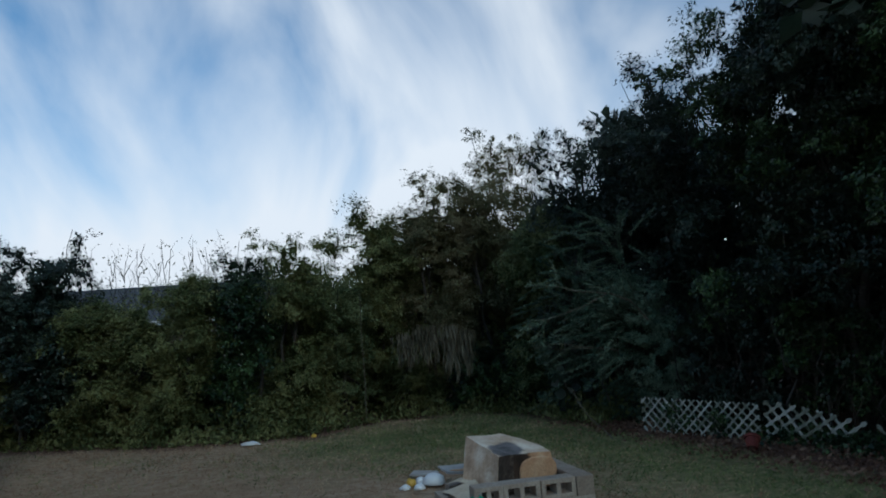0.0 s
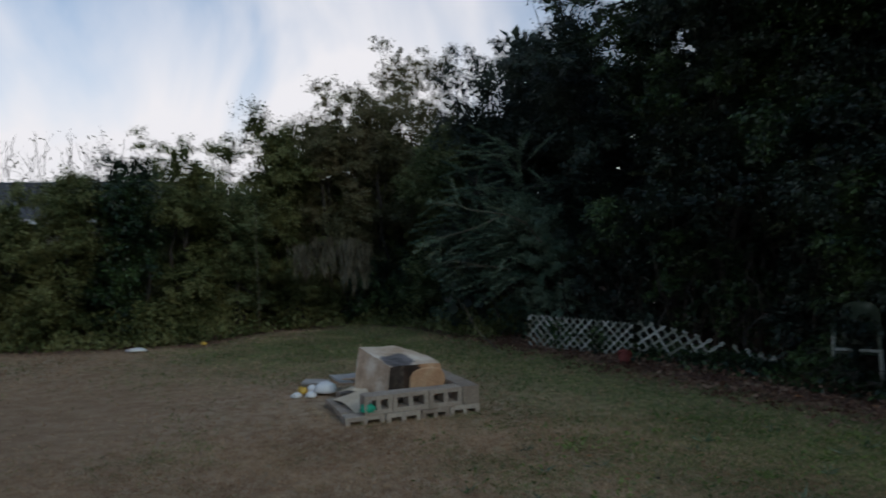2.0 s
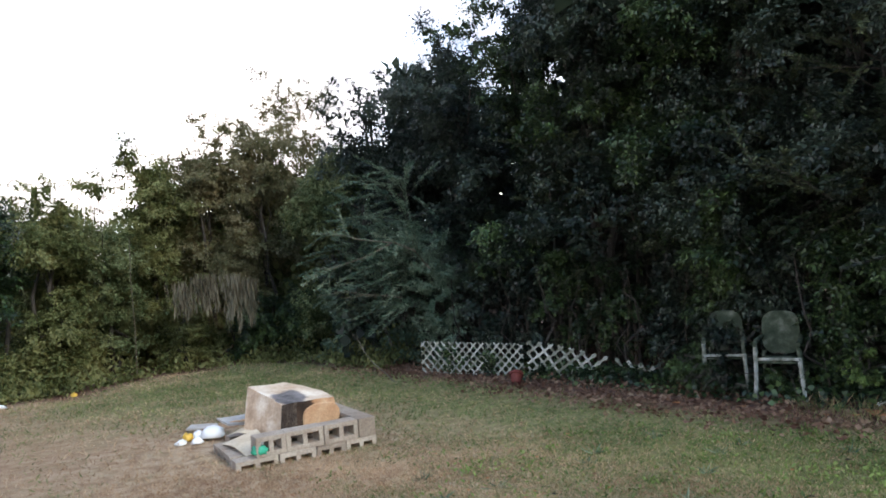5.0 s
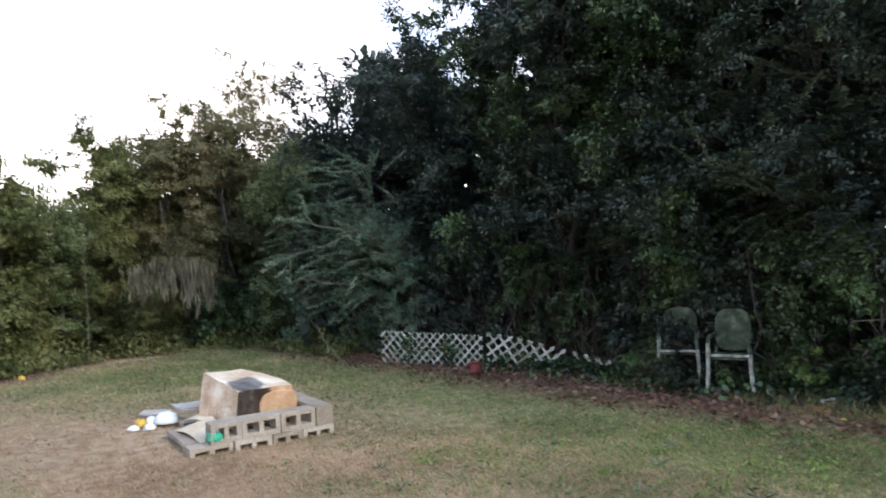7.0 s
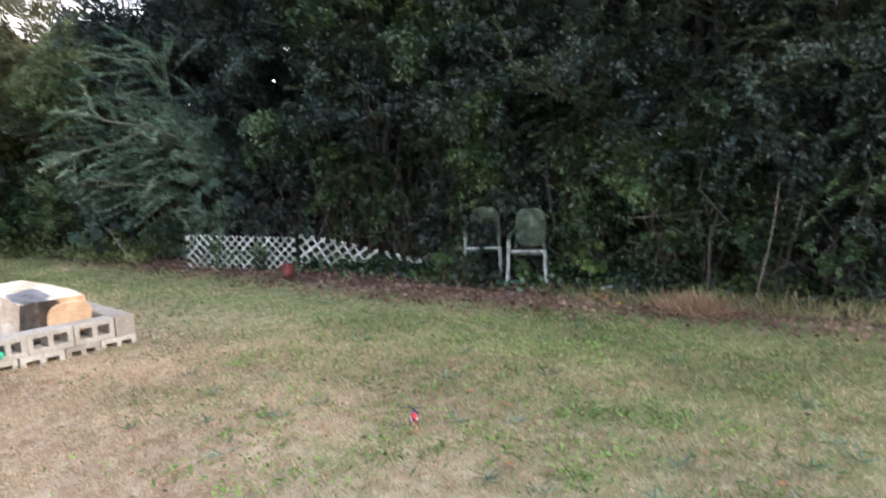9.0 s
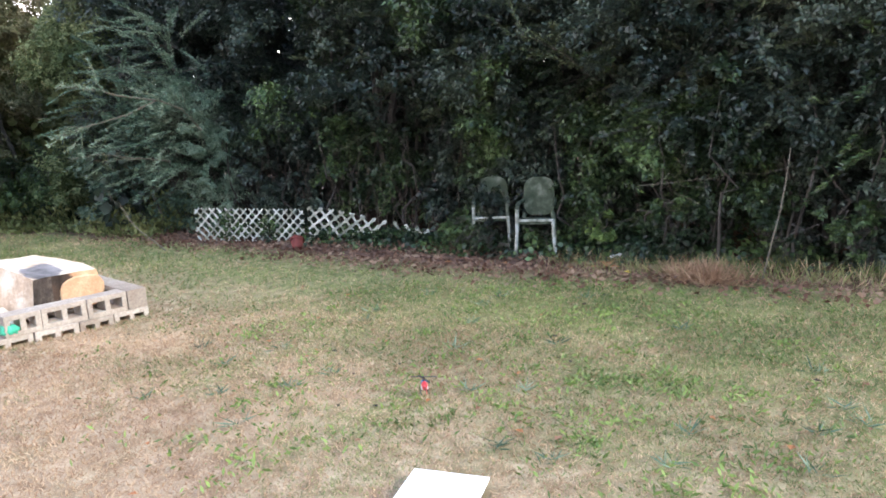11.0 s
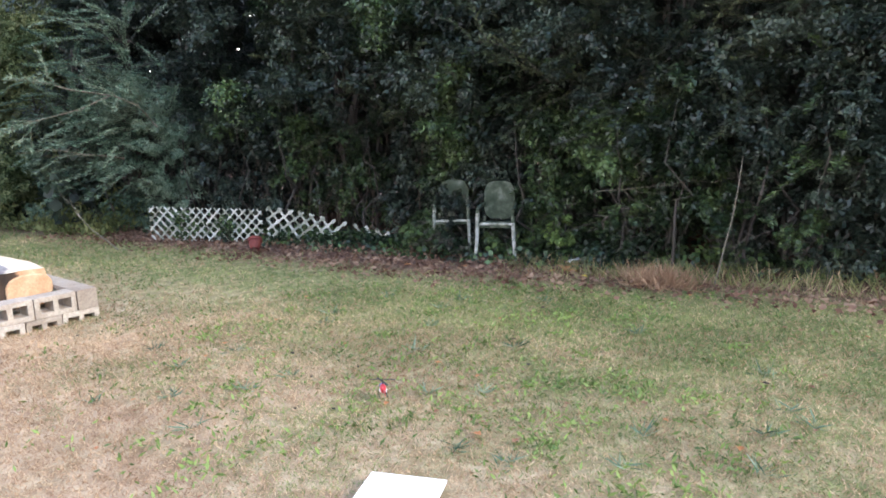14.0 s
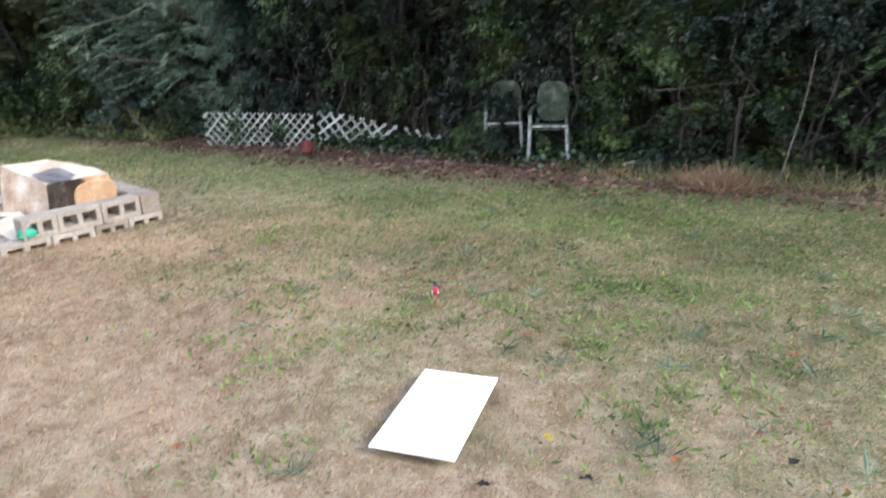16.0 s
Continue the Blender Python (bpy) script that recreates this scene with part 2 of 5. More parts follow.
def ground_material():
    m = bpy.data.materials.new("lawn_soil")
    m.use_nodes = True
    n, l = m.node_tree.nodes, m.node_tree.links
    p = n["Principled BSDF"]
    p.inputs["Roughness"].default_value = 0.95
    p.inputs["Specular IOR Level"].default_value = 0.2
    geo = n.new("ShaderNodeNewGeometry")

    def noise_at(scale, detail):
        t = n.new("ShaderNodeTexNoise")
        t.inputs["Scale"].default_value, t.inputs["Detail"].default_value = scale, detail
        l.new(geo.outputs["Position"], t.inputs["Vector"])
        return t.outputs["Fac"]

    def ramp(fac, *stops):
        r = n.new("ShaderNodeValToRGB")
        while len(r.color_ramp.elements) < len(stops):
            r.color_ramp.elements.new(0.5)
        for e, (at, c) in zip(r.color_ramp.elements, stops):
            e.position, e.color = at, (*c, 1)
        l.new(fac, r.inputs["Fac"])
        return r.outputs["Color"]

    def mix(fac, a, b, kind="MIX"):
        x = n.new("ShaderNodeMixRGB")
        x.blend_type = kind
        if isinstance(fac, float):
            x.inputs["Fac"].default_value = fac
        else:
            l.new(fac, x.inputs["Fac"])
        l.new(a, x.inputs["Color1"])
        l.new(b, x.inputs["Color2"])
        return x.outputs["Color"]

    dry = ramp(noise_at(7, 8), (0.3, (0.24, 0.15, 0.09)), (0.5, (0.36, 0.255, 0.165)), (0.72, (0.48, 0.365, 0.25)))
    green = ramp(noise_at(9, 8), (0.3, (0.085, 0.096, 0.04)), (0.5, (0.165, 0.172, 0.074)), (0.72, (0.30, 0.265, 0.14)))
    mulch = ramp(noise_at(14, 8), (0.3, (0.06, 0.034, 0.026)), (0.5, (0.14, 0.076, 0.054)), (0.75, (0.25, 0.15, 0.105)))
    clay = ramp(noise_at(3, 8), (0.3, (0.26, 0.15, 0.085)), (0.6, (0.36, 0.235, 0.145)), (0.8, (0.45, 0.31, 0.20)))
    att = n.new("ShaderNodeAttribute")
    att.attribute_name = "cover"
    parts = n.new("ShaderNodeSeparateColor")
    l.new(att.outputs["Color"], parts.inputs["Color"])
    patch = n.new("ShaderNodeMath")
    patch.operation = "MULTIPLY_ADD"
    patch.inputs[1].default_value = 1.0
    l.new(parts.outputs["Red"], patch.inputs[0])
    shift = n.new("ShaderNodeMath")
    shift.operation = "MULTIPLY_ADD"
    shift.inputs[1].default_value, shift.inputs[2].default_value = 1.6, -0.8
    l.new(noise_at(2.2, 5), shift.inputs[0])
    l.new(shift.outputs["Value"], patch.inputs[2])
    cl = n.new("ShaderNodeClamp")
    l.new(patch.outputs["Value"], cl.inputs["Value"])
    c = mix(cl.outputs["Result"], dry, green)
    c = mix(parts.outputs["Blue"], c, clay)
    c = mix(parts.outputs["Green"], c, mulch)
    c = mix(0.35, c, ramp(noise_at(110, 3), (0.3, (0.2, 0.2, 0.2)), (0.7, (0.8, 0.8, 0.8))), "OVERLAY")
    l.new(c, p.inputs["Base Color"])
    b = n.new("ShaderNodeBump")
    b.inputs["Strength"].default_value, b.inputs["Distance"].default_value = 0.7, 0.03
    l.new(noise_at(60, 6), b.inputs["Height"])
    l.new(b.outputs["Normal"], p.inputs["Normal"])
    return m


SOIL = ground_material()


# ---- building helpers ----
def part(name, bm, mat, parent=None, label=""):
    me = bpy.data.meshes.new(name)
    bm.to_mesh(me)
    bm.free()
    me.materials.append(mat)
    ob = new(name, me)
    ob.parent = parent
    if label:
        tagged(ob, label)
    return ob


def thing(name, label, category, at=(0, 0, 0), turn=0.0, group="", kind=""):
    ob = new(name)
    ob.empty_display_size = 0.1
    ob.matrix_world = pose(*at, 0, 0, turn)
    return tagged(ob, label, category, group, kind)


def soup(name, verts, faces_n, mat, parent=None):
    """A mesh of many loose quads: verts holds four corners each."""
    me = bpy.data.meshes.new(name)
    me.vertices.add(faces_n * 4)
    me.vertices.foreach_set("co", verts.astype(np.float32).ravel())
    me.loops.add(faces_n * 4)
    me.loops.foreach_set("vertex_index", np.arange(faces_n * 4, dtype=np.int32))
    me.polygons.add(faces_n)
    me.polygons.foreach_set("loop_start", np.arange(faces_n, dtype=np.int32) * 4)
    me.update(calc_edges=True)
    me.materials.append(mat)
    ob = new(name, me)
    ob.parent = parent
    return ob


def leaf_mesh(name, tris, mat, parent=None):
    """A mesh of many small pointed leaves, three corners each."""
    n = len(tris)
    me = bpy.data.meshes.new(name)
    me.vertices.add(n * 3)
    me.vertices.foreach_set("co", tris.astype(np.float32).ravel())
    me.loops.add(n * 3)
    me.loops.foreach_set("vertex_index", np.arange(n * 3, dtype=np.int32))
    me.polygons.add(n)
    me.polygons.foreach_set("loop_start", np.arange(n, dtype=np.int32) * 3)
    me.update(calc_edges=True)
    me.materials.append(mat)
    ob = new(name, me)
    ob.parent = parent
    return ob


def unit(v):
    return v / np.maximum(np.linalg.norm(v, axis=-1, keepdims=True), 1e-6)


def leaf_quads(p, way, size, slim, rng, fold=0.12):
    """Folded leaf blades at p, pointing along way."""
    n = len(p)
    a = unit(way)
    b = unit(np.cross(a, rng.normal(size=(n, 3))))
    c = np.cross(a, b)
    s = size[:, None]
    return np.stack([p, p + a * s * 0.45 + b * s * slim + c * s * fold, p + a * s, p + a * s * 0.45 - b * s * slim + c * s * fold], 1)


def box(bm, x0, y0, z0, x1, y1, z1, bevel=0.0):
    made = bmesh.ops.create_cube(bm, size=1)["verts"]
    for v in made:
        v.co = Vector((x0 + (v.co.x + 0.5) * (x1 - x0), y0 + (v.co.y + 0.5) * (y1 - y0), z0 + (v.co.z + 0.5) * (z1 - z0)))
    if bevel:
        edges = list({e for v in made for e in v.link_edges})
        bmesh.ops.bevel(bm, geom=edges, offset=bevel, segments=2, affect="EDGES", profile=0.6)
    return bm


def tube(bm, pts, r0, r1, sides=7):
    """A tapered round limb along pts."""
    rings, pts = [], [Vector(p) for p in pts]
    for i, p in enumerate(pts):
        d = (pts[min(i + 1, len(pts) - 1)] - pts[max(i - 1, 0)]).normalized()
        u = d.orthogonal().normalized()
        w = d.cross(u)
        r = r0 + (r1 - r0) * i / (len(pts) - 1)
        rings.append([bm.verts.new(p + (u * math.cos(k * math.tau / sides) + w * math.sin(k * math.tau / sides)) * r) for k in range(sides)])
    for a, b in zip(rings, rings[1:]):
        for k in range(sides):
            bm.faces.new((a[k], a[(k + 1) % sides], b[(k + 1) % sides], b[k]))
    bm.faces.new(rings[0][::-1])
    bm.faces.new(rings[-1])
    return bm


def wander(rng, start, end, steps, amount):
    s, e = np.array(start, float), np.array(end, float)
    out_pts = [s + (e - s) * k / steps + (rng.normal(size=3) * amount * math.sin(math.pi * k / steps)) for k in range(steps + 1)]
    return [tuple(q) for q in out_pts]


# ---- ground ----
EDGE = [(-16.0, 16.0), (-9.3, 14.3), (-7.4, 13.9), (-5.5, 13.3), (-3.8, 13.3), (-2.7, 13.9), (-1.5, 15.4), (0.0, 15.9), (1.3, 15.0), (2.2, 12.9), (2.9, 11.2), (3.6, 9.4), (4.2, 7.8), (4.7, 6.4), (5.4, 5.1), (6.1, 3.8), (6.8, 2.3), (7.5, 0.3), (8.0, -3.0), (8.3, -8.0)]
EDGE_NP = np.array(EDGE)


def behind_edge(x, y):
    """Metres that (x, y) lies beyond the foot of the hedge; negative on the lawn."""
    q = np.stack([np.asarray(x, float), np.asarray(y, float)], -1)
    a, b = EDGE_NP[:-1], EDGE_NP[1:]
    d = b - a
    rel = q[..., None, :] - a
    t = np.clip((rel * d).sum(-1) / (d * d).sum(-1), 0, 1)
    off = rel - t[..., None] * d
    dist = np.linalg.norm(off, axis=-1)
    k = dist.argmin(-1)
    side = np.take_along_axis(d[:, 1] * rel[..., 0] - d[:, 0] * rel[..., 1], k[..., None], -1)[..., 0]
    return -np.sign(side) * np.take_along_axis(dist, k[..., None], -1)[..., 0]


def greenness(x, y):
    """0 on the dry middle of the lawn, 1 on its green rim."""
    g = np.clip((x - 0.6 + 0.08 * (y - 3)) / 4.2, 0, 0.9) * np.clip((11.5 - y) / 2.5, 0, 1)
    far_green = np.clip(1.25 - np.abs(y - 12.2 - 0.15 * x) / 3.0, 0, 1) * np.clip((x + 4.0) / 2.5, 0, 1)
    rim = np.clip((behind_edge(x, y) + 3.2) / 1.8, 0, 1) * np.clip((x + 2) / 2, 0, 1)
    return np.clip(np.maximum.reduce([g, far_green, rim]), 0, 1)


def height(x, y):
    return 0.012 * np.sin(1.7 * x + 0.6) * np.sin(1.3 * y) + 0.008 * np.sin(3.9 * x + 2.1 * y) - 0.012


near = np.linspace(-1, 1, 181)
axis_x = 26 * near * (0.35 + 0.65 * near**2)
axis_y = 8 + 26 * near * (0.35 + 0.65 * near**2)
axis_x = np.concatenate([[-2500, -600, -150, -60], axis_x, [60, 150, 600, 2500]])
axis_y = np.concatenate([[-2500, -600, -150, -50], axis_y, [60, 150, 600, 2500]])
gx, gy = np.meshgrid(axis_x, axis_y, indexing="ij")
gz = np.where((np.abs(gx) < 30) & (np.abs(gy - 8) < 30), height(gx, gy), 0)
nx, ny = gx.shape
idx = np.arange(nx * ny).reshape(nx, ny)
quads = np.stack([idx[:-1, :-1], idx[1:, :-1], idx[1:, 1:], idx[:-1, 1:]], -1).reshape(-1, 4)
gme = bpy.data.meshes.new("ground")
gme.from_pydata(np.stack([gx, gy, gz], -1).reshape(-1, 3).tolist(), [], quads.tolist())
cover_at = gme.color_attributes.new("cover", "FLOAT_COLOR", "POINT")
hb = behind_edge(gx, gy)
mulch_v = np.clip((hb + 0.55 + 0.2 * np.sin(2.2 * gx + gy)) / 0.5, 0, 1)
clay_v = np.clip((-0.6 - gx + 0.12 * (gy - 6)) / 2.5, 0, 1) * np.clip((11.8 - gy) / 3, 0, 1) * 0.75
cols = np.stack([greenness(gx, gy), mulch_v, clay_v, np.ones_like(gx)], -1).reshape(-1)
cover_at.data.foreach_set("color", cols.astype(np.float32))
gme.materials.append(SOIL)
for f in gme.polygons:
    f.use_smooth = True
ground = tagged(new("ground", gme), "dry winter lawn, tan in the middle and green at its rim", "lawn", kind="structure")

# ---- woods and hedge ----
RNG = np.random.default_rng(7)


def crown_leaves(rng, blobs, n, size, slim=0.3, sub=0.42, droop=0.35, inner=0, spread=260):
    """Leaves on sprigs, the sprigs in rounded clumps on and in the blobs (x, y, z, rx, ry, rz); blades face out and up."""
    blobs = np.array(blobs, float)
    w = blobs[:, 3] * blobs[:, 5]
    w = w / w.sum()
    m = max(6, int(n / spread))
    pick = rng.choice(len(blobs), m, p=w)
    d = unit(rng.normal(size=(m, 3)) * np.array([1, 1, 0.85]))
    rad = np.where(rng.random(m) < 0.86, rng.uniform(0.74, 1.08, m), rng.uniform(0.3, 0.72, m))
    centre = blobs[pick, :3] + d * rad[:, None] * blobs[pick, 3:]
    centre[:, 2] = np.maximum(centre[:, 2], 0.12)
    reach = sub * rng.uniform(0.45, 1.4, m)
    sprigs = max(8, int(m * 13))
    home = rng.integers(0, m, sprigs)
    u = unit(rng.normal(size=(sprigs, 3)) + d[home] * 0.5 + np.array([0, 0, 0.45]))
    away = u * (reach[home] * rng.random(sprigs) ** 0.4)[:, None] * np.array([1, 1, 0.72])
    away[:, 2] -= droop * 0.5 * reach[home] * (np.linalg.norm(away[:, :2], axis=1) / reach[home]) ** 2
    k = rng.integers(0, sprigs, n)
    p = centre[home[k]] + away[k] * rng.uniform(0.5, 1.08, n)[:, None] + rng.normal(size=(n, 3)) * (0.10 * reach[home[k]])[:, None]
    p[:, 2] = np.maximum(p[:, 2], 0.03 + 0.05 * rng.random(n))
    face = unit(u[k] * 0.7 + np.array([0, 0, 0.6]) + rng.normal(size=(n, 3)) * 0.42)
    way = u[k] + rng.normal(size=(n, 3)) * 0.6
    way[:, 2] -= droop
    way = unit(way - face * (way * face).sum(1, keepdims=True))
    side = np.cross(face, way)
    s = (size * rng.uniform(0.6, 1.4, n))[:, None]
    q = np.stack([p - side * s * slim, p + side * s * slim, p + way * s], 1)
    if not inner:
        return q
    pick = rng.choice(len(blobs), inner, p=w)
    pin = blobs[pick, :3] + unit(rng.normal(size=(inner, 3))) * (rng.random((inner, 1)) ** 0.5) * 0.5 * blobs[pick, 3:]
    pin[:, 2] = np.maximum(pin[:, 2], 0.15)
    q2 = leaf_quads(pin, rng.normal(size=(inner, 3)), size * rng.uniform(1.2, 1.9, inner), 0.42, rng)[:, :3]
    return np.concatenate([q, q2])


def tree(name, label, category, x, y, h, w, base, mat, n, size, seed, slim=0.3, sub=0.42, droop=0.35, fill=0.3, stems=1, trunk=0.09, lean=(0, 0), blobs=None, group="", spread=260, bark=BARK, boughs=0, core=2.0):
    rng = np.random.default_rng(seed)
    top = thing(name, label, category, (x, y, 0), group=group)
    if blobs is None:
        blobs = []
        for k in range(int(8 + 0.9 * (h - base) * w)):
            f, ang, out_r = rng.random() ** 0.85, rng.uniform(0, math.tau), rng.uniform(0.25, 1) ** 0.6
            wide = w * (0.62 + 0.38 * math.sin(math.pi * min(f + 0.18, 1))) * (1 - 0.3 * f**3)
            r = w * rng.uniform(0.3, 0.52)
            z = base + r * 0.6 + (h - base - r * 1.2) * f
            blobs.append((lean[0] * f + out_r * (wide - r * 0.5) * math.cos(ang), lean[1] * f + out_r * (wide - r * 0.5) * math.sin(ang), z, r, r, r * rng.uniform(0.65, 1.0)))
        for k in range(3):
            blobs.append((lean[0] + rng.normal() * w * 0.4, lean[1] + rng.normal() * w * 0.4, h - 0.15 * k, w * 0.16, w * 0.16, w * rng.uniform(0.2, 0.45)))
        for k in range(boughs):
            ang = math.atan2(-y, -x) + rng.normal() * 0.8
            r = rng.uniform(0.45, 0.75)
            far = w * rng.uniform(0.95, 1.45)
            blobs.append((far * math.cos(ang), far * math.sin(ang), rng.uniform(max(base, 1.5), h * 0.85), r, r, r * 0.5))
        for k in range(int((h - base) * core)):
            blobs.append((rng.normal() * w * 0.2, rng.normal() * w * 0.2, base + (h - base) * 0.9 * rng.random(), w * 0.5, w * 0.5, w * 0.45))
    leaf_mesh("crown", crown_leaves(rng, blobs, int(n * 3.3), size * 0.56, slim, sub, droop, int(n * 2 * fill), spread), mat, top)
    bm = bmesh.new()
    for s in range(stems):
        ang = rng.uniform(0, math.tau)
        foot = (0.18 * s * math.cos(ang), 0.18 * s * math.sin(ang), -0.05)
        tip = (lean[0] * 0.8 + 0.3 * s * math.cos(ang), lean[1] * 0.8 + 0.3 * s * math.sin(ang), h * 0.86)
        tube(bm, wander(rng, foot, tip, 7, 0.10), trunk, trunk * 0.22)
    part("trunk", bm, bark, top)
    for b in blobs[: 2 + len(blobs) // 2]:
        z0 = max(0.3, b[2] * 0.6)
        f = z0 / h
        bm = tube(bmesh.new(), wander(rng, (lean[0] * f, lean[1] * f, z0), (b[0] + rng.normal() * 0.2, b[1] + rng.normal() * 0.2, b[2] + b[5] * 0.6), 5, 0.08), trunk * 0.28, 0.006, 5)
        part("limb", bm, bark, top)
    return top


SHRUB, TREES = "hedge shrubs", "boundary trees"
# left and middle of the boundary: x, y, height, half width, foot of the crown, leaf, leaves, blade
for x, y, h, w, base, mat, n, size, label in (
    (-11.6, 16.4, 4.6, 1.7, 0.2, DEEP, 9000, 0.15, "dark evergreen shrub with dense leaves to the ground"),
    (-9.2, 15.7, 4.4, 1.35, 0.2, DEEP, 11000, 0.14, "dark evergreen shrub with a rounded top"),
    (-9.3, 14.9, 3.3, 1.0, 0.1, DEEP, 8000, 0.13, "dark leafy shrub in the hedge"),
    (-7.9, 15.2, 2.75, 1.1, 0.1, OLIVE, 8000, 0.13, "low olive green shrub in the hedge"),
    (-6.8, 14.9, 2.65, 1.0, 0.1, OLIVE, 8000, 0.13, "low olive green shrub in the hedge"),
    (-5.7, 14.7, 3.3, 1.05, 0.1, OLIVE, 10000, 0.13, "olive green shrub with ragged top"),
    (-4.5, 14.8, 3.6, 1.0, 0.1, GLOSSY, 10000, 0.13, "green shrub with upright ragged shoots"),
    (-3.4, 15.1, 3.9, 0.9, 0.1, OLIVE, 10000, 0.13, "green shrub with upright ragged shoots"),
    (-3.3, 16.3, 3.5, 1.0, 0.1, OLIVE, 9000, 0.14, "olive green shrub with ragged top"),
    (-2.5, 15.9, 3.1, 0.8, 0.1, YELLOW, 6000, 0.12, "yellowish green shrub in the hedge"),
    (-1.7, 17.2, 4.9, 1.0, 0.6, OLIVE, 10000, 0.13, "olive green tree with small leaves"),
    (-1.2, 18.4, 4.4, 1.2, 0.4, OLIVE, 9000, 0.14, "olive green tree with small leaves"),
    (-0.5, 17.6, 5.6, 1.2, 0.8, RUSSET, 12000, 0.13, "brownish green tree tangled with vines"),
    (0.8, 17.4, 5.7, 1.1, 0.8, RUSSET, 12000, 0.13, "brownish green tree tangled with vines"),
    (2.4, 15.6, 4.5, 1.3, 0.5, YELLOW, 14000, 0.115, "light green leafy tree"),
):
    tree("shrub" if h < 4.2 else "tree", label, "shrub" if h < 4.2 else "tree", x, y, h, w, base, mat, int(n * 1.2), size * 0.84, int(100 * x + 7777), stems=2, trunk=0.06, group=SHRUB if h < 4.2 else TREES)

# tall open trees with vines, against the sky
for x, y, h, w, seed in ((1.55, 19.6, 7.6, 1.15, 31), (2.75, 19.8, 7.3, 1.15, 32), (2.1, 19.2, 6.6, 1.0, 38), (-0.4, 19.5, 6.1, 0.7, 33), (0.5, 19.8, 6.2, 0.6, 34), (-4.6, 17.5, 4.6, 0.7, 35), (-3.0, 17.8, 4.7, 0.7, 36), (-1.7, 19.0, 5.0, 0.6, 37)):
    tree("tree", "slender open tree with thin leaves and trailing vines", "tree", x, y, h, w, 1.5, RUSSET if x > 0 else OLIVE, 8500 if x > 1 else 3600, 0.10, seed, sub=0.24, fill=0.0, stems=2, trunk=0.05, group=TREES, droop=0.8, spread=60)

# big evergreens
# right end is all DEEP: its shade is partly in the leaf colour
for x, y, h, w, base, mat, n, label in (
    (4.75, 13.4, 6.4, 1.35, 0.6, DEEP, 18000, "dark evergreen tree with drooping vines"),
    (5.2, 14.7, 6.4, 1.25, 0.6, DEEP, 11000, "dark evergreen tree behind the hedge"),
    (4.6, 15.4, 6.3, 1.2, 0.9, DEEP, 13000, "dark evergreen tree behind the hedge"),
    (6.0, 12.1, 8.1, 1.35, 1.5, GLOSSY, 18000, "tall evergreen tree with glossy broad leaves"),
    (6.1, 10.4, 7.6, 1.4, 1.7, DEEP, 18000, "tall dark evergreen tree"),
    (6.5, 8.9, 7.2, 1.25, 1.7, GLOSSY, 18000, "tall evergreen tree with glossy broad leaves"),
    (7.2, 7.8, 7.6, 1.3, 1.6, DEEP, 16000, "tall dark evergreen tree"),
    (7.7, 6.5, 7.2, 1.2, 1.3, DEEP, 15000, "tall green tree with leaves coloured dark for shade"),
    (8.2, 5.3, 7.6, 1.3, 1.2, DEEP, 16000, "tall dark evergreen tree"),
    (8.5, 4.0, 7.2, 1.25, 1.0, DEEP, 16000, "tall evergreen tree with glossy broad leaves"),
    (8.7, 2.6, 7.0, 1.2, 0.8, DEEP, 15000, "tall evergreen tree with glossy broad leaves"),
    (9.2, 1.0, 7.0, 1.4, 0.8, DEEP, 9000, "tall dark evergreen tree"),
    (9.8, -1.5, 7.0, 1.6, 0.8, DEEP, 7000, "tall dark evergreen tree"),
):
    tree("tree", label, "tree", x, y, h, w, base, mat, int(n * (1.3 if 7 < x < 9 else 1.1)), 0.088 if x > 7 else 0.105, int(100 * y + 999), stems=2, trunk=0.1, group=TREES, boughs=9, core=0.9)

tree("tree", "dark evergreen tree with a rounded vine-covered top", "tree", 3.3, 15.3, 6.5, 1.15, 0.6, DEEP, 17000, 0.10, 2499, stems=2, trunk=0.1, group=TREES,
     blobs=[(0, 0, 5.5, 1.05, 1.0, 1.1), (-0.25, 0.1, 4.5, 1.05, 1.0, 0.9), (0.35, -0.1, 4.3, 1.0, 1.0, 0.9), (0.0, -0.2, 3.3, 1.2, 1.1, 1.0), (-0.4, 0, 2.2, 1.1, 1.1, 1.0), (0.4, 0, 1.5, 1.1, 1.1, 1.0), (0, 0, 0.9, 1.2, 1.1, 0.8)])

